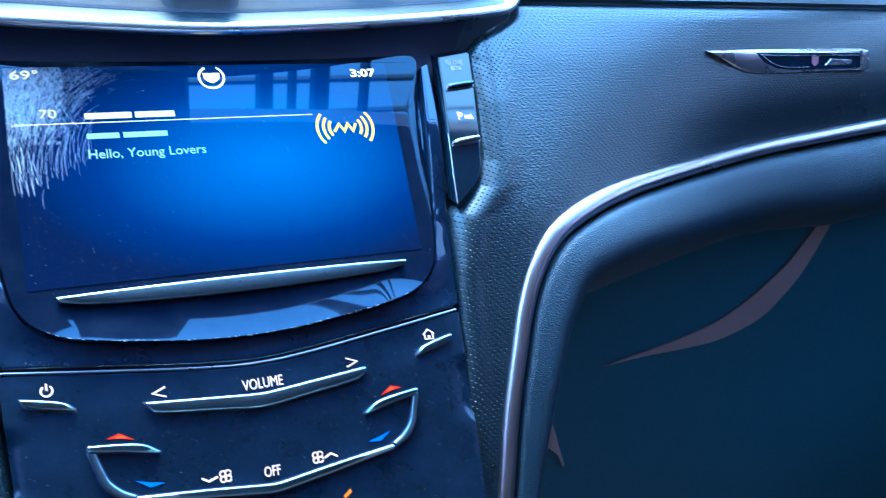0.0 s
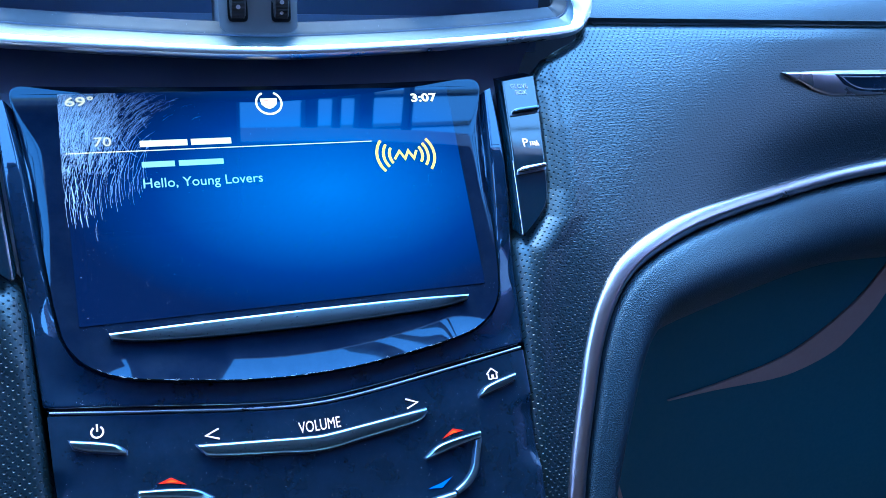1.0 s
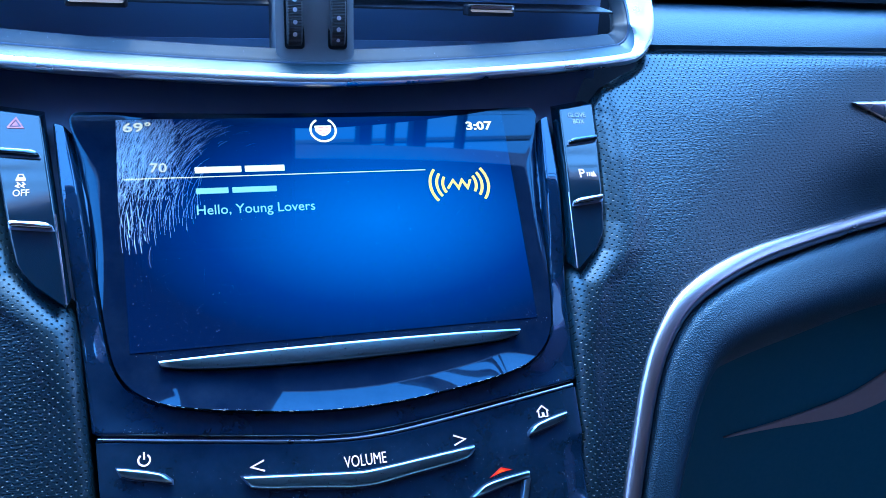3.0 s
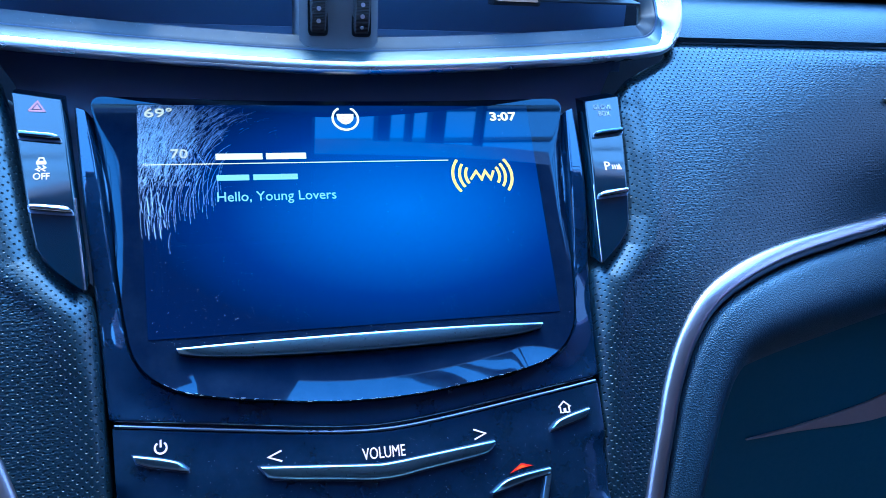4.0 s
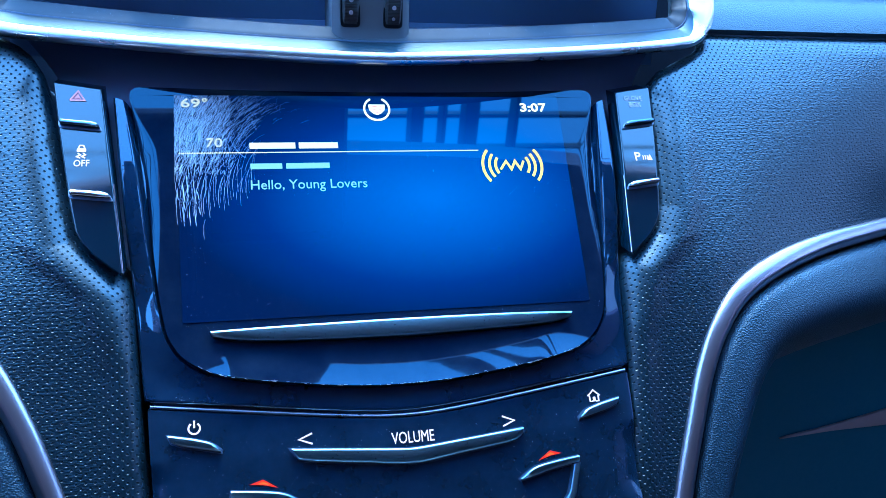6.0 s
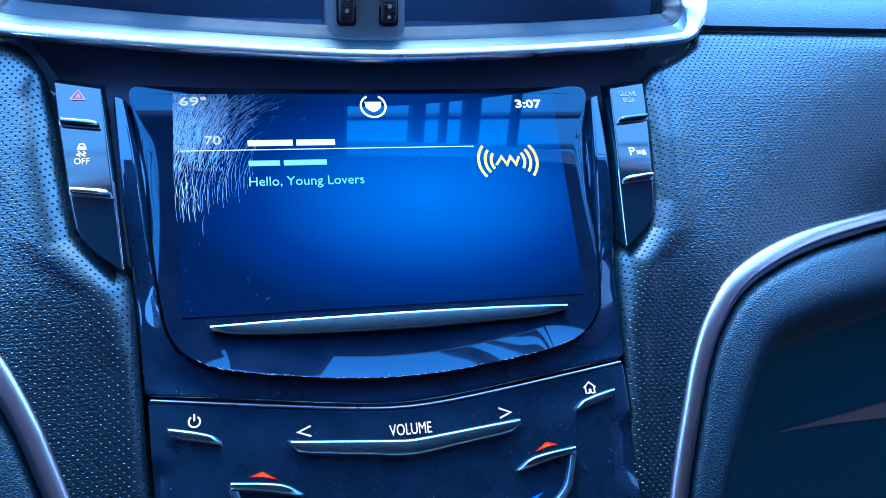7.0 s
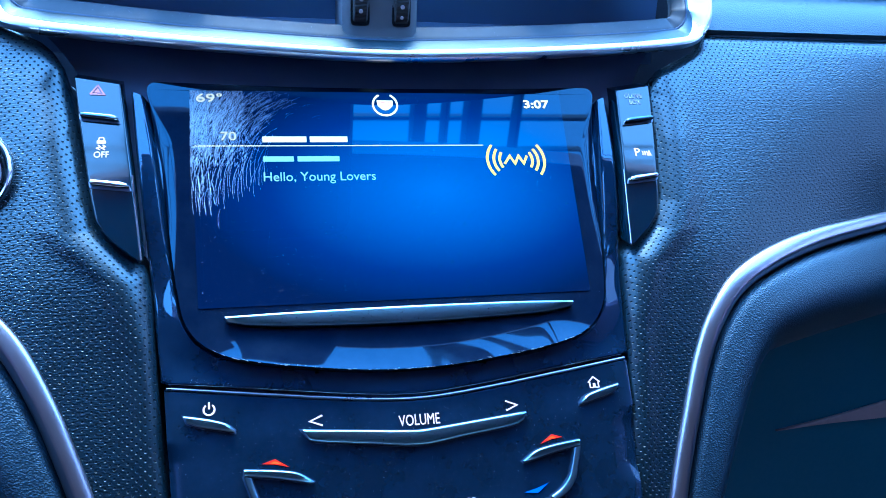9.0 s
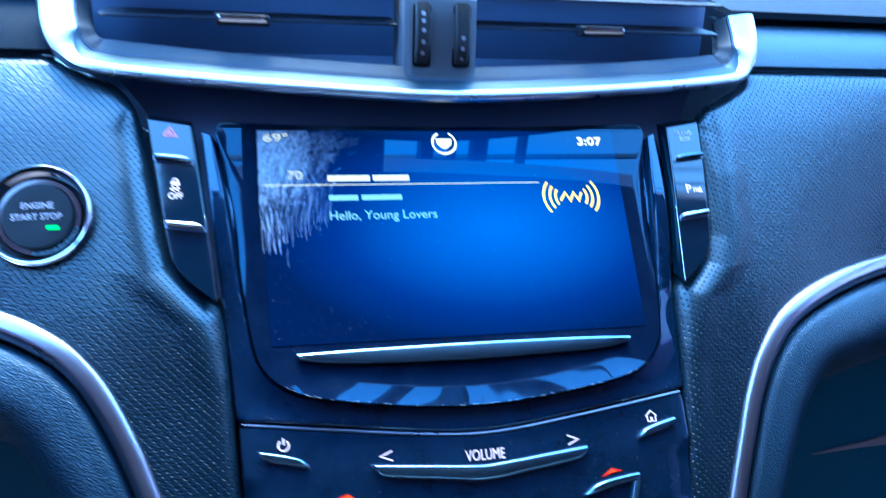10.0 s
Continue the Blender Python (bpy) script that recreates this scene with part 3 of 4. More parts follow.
screen = thing("touchscreen_unit", "glossy black infotainment touchscreen, lit blue, scratched at one corner", "touchscreen")
def unit_body():
    n = len(UNIT)
    kb = [(1 + 0.3 * max(0, min(1, (0.0 - p[1]) / 0.02))) * (1 - 0.75 * max(0, min(1, (p[1] - 0.085) / 0.022))) for p in UNIT]
    steps = [0.0, 0.0003, 0.0008, 0.0015, 0.0024, 0.0032, 0.0040, 0.0048, 0.0056, 0.0066, 0.0076, 0.0088, 0.0105, 0.013, 0.016]
    levels = [(0.0, None)] + [(d, d) for d in steps]
    verts, faces = [], []
    for d, e in levels:
        ring = inset(UNIT, [d * k for k in kb])
        for p, q, k in zip(ring, UNIT, kb):
            if e is None:
                verts.append(stack(p[0], p[1], -0.012))
                continue
            low = max(0, min(1, (0.095 - abs(q[0])) / 0.03)) if q[1] < 0.05 else 0
            low = low * low * (3 - 2 * low)
            high = max(0, min(1, (q[1] - 0.0) / 0.05)) * max(0, min(1, (0.1165 - q[1]) / 0.02))
            flare = 0.0042 * max(0, 1 - e / 0.016) ** 2 - (0.0007 if e == 0 else 0)
            reach = lerp([(-0.02, 0.0012), (0.0, 0.0015), (0.03, 0.0042), (0.06, 0.0066), (0.09, 0.0076), (0.104, 0.005), (0.115, 0.002)], q[1])
            drop = -0.25 * reach * max(0, 1 - e / reach) ** 2
            verts.append(stack(p[0], p[1], flare * low + drop * high - (0.001 if e == 0 else 0)))
    for r in range(len(levels) - 1):
        for i in range(n):
            j = (i + 1) % n
            faces.append([r * n + i, r * n + j, (r + 1) * n + j, (r + 1) * n + i])
    faces.append([(len(levels) - 1) * n + i for i in range(n)])
    faces.append(list(reversed(range(n))))
    solid("glass_bezel", verts, faces, M_GLASS, screen, "glossy black glass with rolled rim", sharp=50)


unit_body()
DU, DV0, DV1 = 0.0922, 0.0060, 0.1135


def display():
    nx, ny = 12, 8
    vs, fs, uv = [], [], []
    for j in range(ny + 1):
        for i in range(nx + 1):
            x, y = i / nx, j / ny
            half = DU - 0.0028 * (1 - y)
            vs.append(stack((2 * x - 1) * half, DV0 + (DV1 - DV0) * y, 0.0003))
            uv.append((x, y))
    for j in range(ny):
        for i in range(nx):
            a = j * (nx + 1) + i
            fs.append([a, a + 1, a + nx + 2, a + nx + 1])
    return solid("display", vs, fs, M_DISPLAY, screen, "lit blue display picture", uvs=uv)


display()


def on_screen(u, v, w=0.0):
    return stack(u, v, w + 0.0005)


def bars(name, u0, u1, v, size, mat, words):
    """Plain bars where a name stands."""
    total = sum(words) + 0.6 * (len(words) - 1)
    k, u = (u1 - u0) / total, u0
    for n in words:
        plate(name, [(u, v), (u + n * k, v), (u + n * k, v + size), (u, v + size)], 0.0002, mat, screen, place=on_screen, bevel=0.00005, sink=0.0001)
        u += (n + 0.6) * k


bars("title_bar", -0.0597, -0.0199, 0.0858, 0.0030, M_NAME, [8, 7])
bars("artist_bar", -0.0597, -0.0244, 0.0756, 0.0027, M_CYAN, [5, 7])
letters("song_title", "Hello, Young Lovers", 0.0046, -0.0598, 0.0655, M_CYAN, screen, on_screen, 0.002, 0.0518)
letters("channel_number", "70", 0.0044, -0.0786, 0.0868, M_DIM, screen, on_screen, 0.012, 0.0072)
letters("temperature", "69°", 0.0044, -0.0892, 0.1072, M_DIM, screen, on_screen, 0.012, 0.0118)
letters("clock", "3:07", 0.0044, 0.0718, 0.1052, M_TITLE, screen, on_screen, 0.02, 0.0137)
plate("divider_line", [(-0.0905, 0.0837), (0.047, 0.0837), (0.047, 0.08405), (-0.0905, 0.08405)], 0.0002, M_NAME, screen, place=on_screen, bevel=0.00005, sink=0.0001)
for s in (-1, 1):
    for r in (0.0085, 0.0115, 0.0148):
        a = 24 + r * 900
        plate("wave", stroke(arc_points(0.063, 0.0756, r, -a if s > 0 else 180 - a, a if s > 0 else 180 + a, 10, r * 0.92), 0.0013), 0.0002, M_GOLD, screen, place=on_screen, bevel=0.00005, sink=0.0001)
plate("channel_mark", stroke([(0.0568, 0.0735), (0.0600, 0.0778), (0.0622, 0.0735), (0.0645, 0.0778), (0.0668, 0.0735), (0.0688, 0.0778)], 0.0012), 0.0002, M_GOLD, screen, place=on_screen, bevel=0.00005, sink=0.0001)
plate("home_mark_ring", stroke(arc_points(0.0, 0.1065, 0.0060, 118, 422, 30), 0.0009), 0.0002, M_TITLE, screen, place=on_screen, bevel=0.00005, sink=0.0001)
plate("home_mark_shield", [(-0.004, 0.1088), (0.004, 0.1088), (0.0036, 0.1058), (0.0018, 0.1040), (0, 0.1033), (-0.0018, 0.1040), (-0.0036, 0.1058)], 0.0002, M_TITLE, screen, place=on_screen, bevel=0.00005, sink=0.0001)

for u0, u1, v in ((-0.0026, 0.0004, 0.1073), (0.0010, 0.0028, 0.1073), (-0.0022, -0.0002, 0.1057), (0.0006, 0.0024, 0.1057), (-0.0008, 0.0010, 0.1042)):
    plate("home_mark_bar", [(u0, v), (u1, v), (u1, v + 0.0007), (u0, v + 0.0007)], 0.0003, M_CRESTBAR, screen, place=on_screen, bevel=0.00005, sink=0.0001)


def ridge(name, top, low, height, bevel, mat, parent, place, label="", n=40, fall=0.8, sink=0.001):
    """A long slim bar between an upper and a lower line, with a rounded section."""
    up = smooth_line([(p, q, 0) for p, q in top], n)
    dn = smooth_line([(p, q, 0) for p, q in low], n)
    verts, faces, m = [], [], 10
    for a, b in zip(up, dn):
        k = min(0.45, bevel / max((b - a).length, 1e-5))
        h = height * min(1, 0.45 + (b - a).length / 0.004)
        g = min(bevel, 0.7 * h)
        for f, w in ((0, -sink), (0, h - g), (0.1 * k, h - 0.55 * g), (0.35 * k, h - 0.22 * g), (k, h),
                     (1 - k, fall * h), (1 - 0.35 * k, fall * h - 0.22 * g), (1 - 0.1 * k, fall * h - 0.55 * g), (1, fall * h - g), (1, -sink)):
            p = a.lerp(b, f)
            verts.append(place(p.x, p.y, w))
    for i in range(n - 1):
        for j in range(m):
            faces.append([i * m + j, i * m + (j + 1) % m, (i + 1) * m + (j + 1) % m, (i + 1) * m + j])
    faces += [list(range(m)), [(n - 1) * m + j for j in reversed(range(m))]]
    return solid(name, verts, faces, mat, parent, label, sharp=60)


ridge("chrome_bar", [(-0.0784, 0.0012), (-0.05, 0.0018), (0.0, 0.0021), (0.05, 0.0017), (0.0784, 0.0007)],
      [(-0.0775, -0.0010), (-0.066, -0.0032), (-0.04, -0.0047), (0.0, -0.0054), (0.04, -0.0047), (0.066, -0.0036), (0.0778, -0.0014)], 0.0042, 0.0013, M_BUTTON, screen, stack, "slim chrome bar under the display")


def scratches():
    """Worn coating: fine pale curved scratches over one corner of the display."""
    rng = random.Random(5)
    verts, faces = [], []
    for k in range(1300):
        u = -0.0920 + abs(rng.gauss(0, 0.0165))
        v = 0.1130 - abs(rng.gauss(0, 0.021)) * max(0.35, 1 - 14 * (u + 0.092))
        ln = rng.uniform(0.004, 0.014) * (0.5 if v > 0.098 else 1.0)
        top = max(0, min(1, (v - 0.06) / 0.05))
        a = radians(88 - 14 * top - 900 * (u + 0.092) * (0.35 + 0.9 * top) + rng.gauss(0, 3))
        if rng.random() < 0.12 * top:
            a += radians(60)
        w = rng.uniform(0.00003, 0.00007)
        bend = rng.uniform(0.6, 1.0) * 26
        n = 7
        line = []
        for i in range(n):
            t = i / (n - 1) - 0.5
            b = a - radians(bend) * t
            line.append((max(u + ln * t * math.cos(b), -0.0921), min(v + ln * t * math.sin(b), 0.1133)))
        o = stroke(line, w)
        base = len(verts)
        verts += [on_screen(p, q, 0.0001) for p, q in o]
        for i in range(n - 1):
            faces.append([base + i, base + i + 1, base + 2 * n - 2 - i, base + 2 * n - 1 - i])
    for k in range(34):
        u = -0.0908 + 0.033 * k / 33 + rng.gauss(0, 0.0004)
        v = 0.0485 + 0.55 * (u + 0.0908) + rng.gauss(0, 0.0025)
        ln, n, w = rng.uniform(0.012, 0.030), 12, rng.uniform(0.00004, 0.00010)
        line = [(u, v)]
        for i in range(1, n):
            b = radians(97 - 300 * (u + 0.0908) * i / n - 32 * (i / n) ** 1.5)
            line.append((line[-1][0] + ln / n * math.cos(b), line[-1][1] + ln / n * math.sin(b)))
        o = stroke(line, w)
        base = len(verts)
        verts += [on_screen(max(p, -0.0921), min(q, 0.1133), 0.0001) for p, q in o]
        for i in range(n - 1):
            faces.append([base + i, base + i + 1, base + 2 * n - 2 - i, base + 2 * n - 1 - i])
    for k in range(900):
        u = -0.0921 + 0.024 * rng.random() ** 1.4
        v = 0.1132 - 0.040 * rng.random() ** 1.3
        a, ln, w = radians(rng.gauss(72, 16)), rng.uniform(0.0008, 0.0030), rng.uniform(0.00005, 0.00013)
        p0, p1 = (u, v), (u + ln * math.cos(a), min(v + ln * math.sin(a), 0.1133))
        base = len(verts)
        verts += [on_screen(max(p, -0.0921), q, 0.00012) for p, q in stroke([p0, p1], w)]
        faces.append([base, base + 1, base + 2, base + 3])
    for k in range(16):
        u, v = -0.0915 + 0.010 * rng.random(), rng.uniform(0.048, 0.066)
        base = len(verts)
        verts += [on_screen(max(p, -0.0921), q, 0.00012) for p, q in stroke([(u, v), (u - 0.0006, v + rng.uniform(0.003, 0.008))], rng.uniform(0.00012, 0.00024))]
        faces.append([base, base + 1, base + 2, base + 3])
    ob = solid("scratched_coating", verts, faces, M_SCRATCH, screen, "fine pale scratches in the coating")
    ob["kind"] = "stuff"


scratches()


def dust(name, count, spread, place, parent, seed):
    """Tiny pale specks lying on a glossy face."""
    rng = random.Random(seed)
    verts, faces = [], []
    for k in range(count):
        u, v = spread(rng)
        r, a = rng.choice((0.00004, 0.00005, 0.00006, 0.00008, 0.00010, 0.00014)), rng.uniform(0, 6.28)
        st = rng.choice((1, 1, 1, 2.5))
        base = len(verts)
        for q in range(5):
            t = a + q * 1.2566
            x, y = r * st * math.cos(t), r * math.sin(t) * rng.uniform(0.6, 1.0)
            verts.append(place(u + x * math.cos(a) - y * math.sin(a), v + x * math.sin(a) + y * math.cos(a), 0.00025))
        faces.append([base + q for q in range(5)])
    ob = solid(name, verts, faces, M_DUST, parent, "pale dust specks")
    ob["kind"] = "stuff"


def edge_wear():
    """Pale rubbed dashes along the lower rim of the glass."""
    rng = random.Random(21)
    low_rim = [(-a, b) for a, b in reversed(half_fine[1:]) if b < -0.003] + [p for p in half_fine if p[1] < -0.003]
    us, rim_v = [p[0] for p in low_rim], [p[1] for p in low_rim]
    verts, faces = [], []
    for k in range(95):
        u, n, d = rng.uniform(-0.086, 0.086), rng.uniform(0.0004, 0.0022), abs(rng.gauss(0, 0.00035)) + 0.0001
        r = rng.uniform(0.00002, 0.00005)
        base = len(verts)
        for q in range(4):
            p = u + n * (q / 3 - 0.5)
            v = float(np.interp(p, us, rim_v)) + d
            low = max(0, min(1, (0.095 - abs(p)) / 0.03))
            w = 0.0042 * max(0, 1 - d / 0.016) ** 2 * low * low * (3 - 2 * low) + 0.0002
            h = r * (1 - abs(q / 1.5 - 1) * 0.6)
            verts += [stack(p, v - h, w), stack(p, v + h, w)]
        faces += [[base + 2 * q, base + 2 * q + 2, base + 2 * q + 3, base + 2 * q + 1] for q in range(3)]
    ob = solid("edge_wear", verts, faces, M_SCRATCH, screen, "pale rubbed edge")
    ob["kind"] = "stuff"


edge_wear()
dust("screen_dust", 1500, lambda r: (r.uniform(-0.088, 0.094), 0.112 * r.random() ** 1.6 + 0.003), on_screen, screen, 3)

climate = thing("climate_panel", "glossy black climate and volume panel with chrome touch bars", "control panel")


def on_panel(u, v, w=0.0):
    return stack(u, v, panel_w(u, v) + w)


def panel_top(u):
    return -0.0385 + 0.0125 * (math.sqrt(u * u + 0.0004) - 0.02) / (math.sqrt(0.103 ** 2 + 0.0004) - 0.02)


def climate_fn(i, j):
    s = 2 * i - 1
    vt = panel_top(0.103 * s)
    v = -0.20 + (vt + 0.20) * j
    hw = 0.1035 + 0.055 * (v + 0.026) if v > -0.12 else 0.0983
    e = min(1, (1 - j) * 120)
    side = max(0, 1 - (1 - abs(s)) * hw / 0.003)
    dish = max(0, 1 - (1 - abs(s)) * hw / 0.014)  # the hollowed flanks beside the temperature keys
    dish *= dish * min(1, max(0, (-0.048 - v) / 0.008)) * min(1, max(0, (v + 0.082) / 0.008))
    return on_panel(s * hw, v, -0.0012 * (1 - e) - 0.0005 * side * side - 0.0026 * dish)


sheet("panel", 90, 120, climate_fn, M_PIANO, climate, thick=0.01)
sweep("top_edge", [on_panel(u, panel_top(u), 0) for u in np.linspace(-0.1025, 0.1025, 60)], [SV] * 60, [SW] * 60,
      [(-0.0005, -0.002), (-0.0006, -0.0003), (-0.0004, 0.0001), (0.0, 0.0003), (0.0004, 0.0002), (0.0007, -0.0002), (0.0008, -0.002)], M_TRIM, climate, "fine bright edge line")


def gap_floor(i, j):
    u = 0.1015 * (2 * i - 1)
    a, b = panel_top(u) - 0.0012, bottom_v(u) + 0.0012
    return stack(u, a + (b - a) * j, panel_w(u, a) - 0.0008 + 0.0006 * j)


sheet("joint", 40, 2, gap_floor, M_FRAME, stack_frame, "shallow dark joint above the climate panel", thick=0.004)


def touch_bar(name, top, low, height=0.003, bevel=0.0010, s=1):
    """A slim raised metal key in a shallow dark moat."""
    top, low = [(s * p, q) for p, q in top], [(s * p, q) for p, q in low]
    ob = ridge(name, top, low, height, bevel, M_BUTTON, climate, on_panel)
    rim = ccw([(p.x, p.y) for p in smooth_line([(a, b, 0) for a, b in top], 20)] + [(p.x, p.y) for p in reversed(smooth_line([(a, b, 0) for a, b in low], 20))])
    n = len(rim)
    rings = [[on_panel(p[0], p[1], w) for p in inset(rim, d)] for d, w in ((0.0003, -0.0004), (-0.0006, -0.0004), (-0.0006, 0.00012), (0.0003, 0.00012))]
    solid("moat", [p for q in rings for p in q], [[a * n + i, a * n + (i + 1) % n, (a + 1) % 4 * n + (i + 1) % n, (a + 1) % 4 * n + i] for a in range(4) for i in range(n)], M_MOAT, ob, "thin dark gap")


for s, name in ((1, "power_bar"), (-1, "home_bar")):
    touch_bar(name, [(-0.0956, -0.0384), (-0.090, -0.0396), (-0.085, -0.0408), (-0.0791, -0.0428), (-0.0757, -0.0455)], [(-0.0944, -0.0412), (-0.0899, -0.0430), (-0.085, -0.0442), (-0.0800, -0.0454), (-0.0757, -0.0464)], s=s)
touch_bar("volume_bar", [(-0.0487, -0.0480), (-0.025, -0.0503), (-0.004, -0.0522), (0.004, -0.0522), (0.025, -0.0503), (0.0487, -0.0480)],
          [(-0.0470, -0.0506), (-0.0440, -0.0530), (-0.020, -0.0562), (0.0, -0.0584), (0.020, -0.0562), (0.0440, -0.0530), (0.0490, -0.0494)], 0.0032, 0.0012)
for s in (-1, 1):
    touch_bar("temperature_bar", [(0.0450, -0.0688), (0.0514, -0.0650), (0.0600, -0.0632), (0.0722, -0.0618)], [(0.0456, -0.0694), (0.0520, -0.0680), (0.0600, -0.0662), (0.0724, -0.0642)], bevel=0.0009, s=s)
    touch_bar("side_rail", [(0.0726, -0.0648), (0.0703, -0.0720), (0.0683, -0.0780), (0.0640, -0.0830), (0.0575, -0.0864)], [(0.0697, -0.0652), (0.0675, -0.0720), (0.0655, -0.0770), (0.0612, -0.0815), (0.0562, -0.0844)], 0.0026, 0.0007, s)
touch_bar("fan_bar", [(-0.0555, -0.0852), (-0.025, -0.0885), (-0.003, -0.0912), (0.003, -0.0912), (0.025, -0.0885), (0.0555, -0.0852)],
          [(-0.0560, -0.0872), (-0.025, -0.0920), (-0.003, -0.0950), (0.003, -0.0950), (0.025, -0.0920), (0.0560, -0.0872)], 0.003, 0.0011)


def mark(name, outline, mat=M_WHITE, label=""):
    plate(name, outline, 0.0003, mat, climate, label, place=on_panel, bevel=0.00005, sink=0.0001)


mark("power_mark", stroke(arc_points(-0.0857, -0.0362, 0.0022, 125, 415, 22), 0.0007))
mark("power_mark", stroke([(-0.0857, -0.0331), (-0.0857, -0.0360)], 0.0007))
mark("less_mark", stroke([(-0.0400, -0.0425), (-0.0452, -0.0446), (-0.0400, -0.0467)], 0.0007))
mark("more_mark", stroke([(0.0405, -0.0425), (0.0457, -0.0446), (0.0405, -0.0467)], 0.0007))
letters("volume_word", "VOLUME", 0.0047, -0.0080, -0.0501, M_WHITE, climate, on_panel, 0.0, 0.0178, height=0.0004)
letters("off_word", "OFF", 0.0044, -0.0040, -0.0882, M_WHITE, climate, on_panel, 0.006, 0.0070, height=0.0004)
mark("home_mark", stroke([(0.0817, -0.0368), (0.0846, -0.0343), (0.0875, -0.0368)], 0.0006))
mark("home_mark", stroke([(0.0825, -0.0366), (0.0825, -0.0392), (0.0838, -0.0392)], 0.0006))
mark("home_mark", stroke([(0.0867, -0.0366), (0.0867, -0.0392), (0.0854, -0.0392)], 0.0006))
mark("home_mark", [(0.0840, -0.0393), (0.0852, -0.0393), (0.0852, -0.0373), (0.0840, -0.0373)])
for s in (-1, 1):
    mark("warmer_lamp", [(s * 0.0543, -0.0622), (s * 0.0600, -0.0585), (s * 0.0652, -0.0600), (s * 0.0600, -0.0606)], M_RED, "glowing red arrow")
    mark("warmer_core", [(s * 0.0572, -0.0608), (s * 0.0600, -0.0592), (s * 0.0622, -0.0601), (s * 0.0600, -0.0604)], M_EMBER, "bright middle of the red arrow")
    mark("cooler_lamp", [(s * 0.0444, -0.0818), (s * 0.0505, -0.0805), (s * 0.0558, -0.0788), (s * 0.0505, -0.0825)], M_BLUE, "glowing blue arrow")
    cx, cy = s * 0.0202, -0.0842
    for a in (45, 135, 225, 315):
        x, y = cx + 0.0015 * math.cos(radians(a)), cy + 0.0016 * math.sin(radians(a))
        mark("fan_mark", stroke(arc_points(x, y, 0.0012, 0, 340, 12), 0.0006))
mark("fan_down_mark", stroke([(-0.0300, -0.0832), (-0.0272, -0.0850), (-0.0234, -0.0838)], 0.0008))
mark("fan_up_mark", stroke([(0.0232, -0.0850), (0.0262, -0.0836), (0.0292, -0.0854)], 0.0008))
mark("seat_lamp", [(0.0290, -0.1030), (0.0325, -0.1005), (0.0330, -0.1018), (0.0296, -0.1040)], M_AMBER, "glowing amber lamp")

dust("edge_dust", 260, lambda r: (lambda u: (u, bottom_v(u) + 0.0006 + abs(r.gauss(0, 0.0009))))(r.uniform(-0.095, 0.095)), lambda u, v, w: stack(u, v, w - 0.0022), stack_frame, 6)
dust("panel_dust", 1300, lambda r: (r.uniform(-0.098, 0.098), r.uniform(-0.115, -0.043)), on_panel, climate, 4)

# ---- side button strips ----


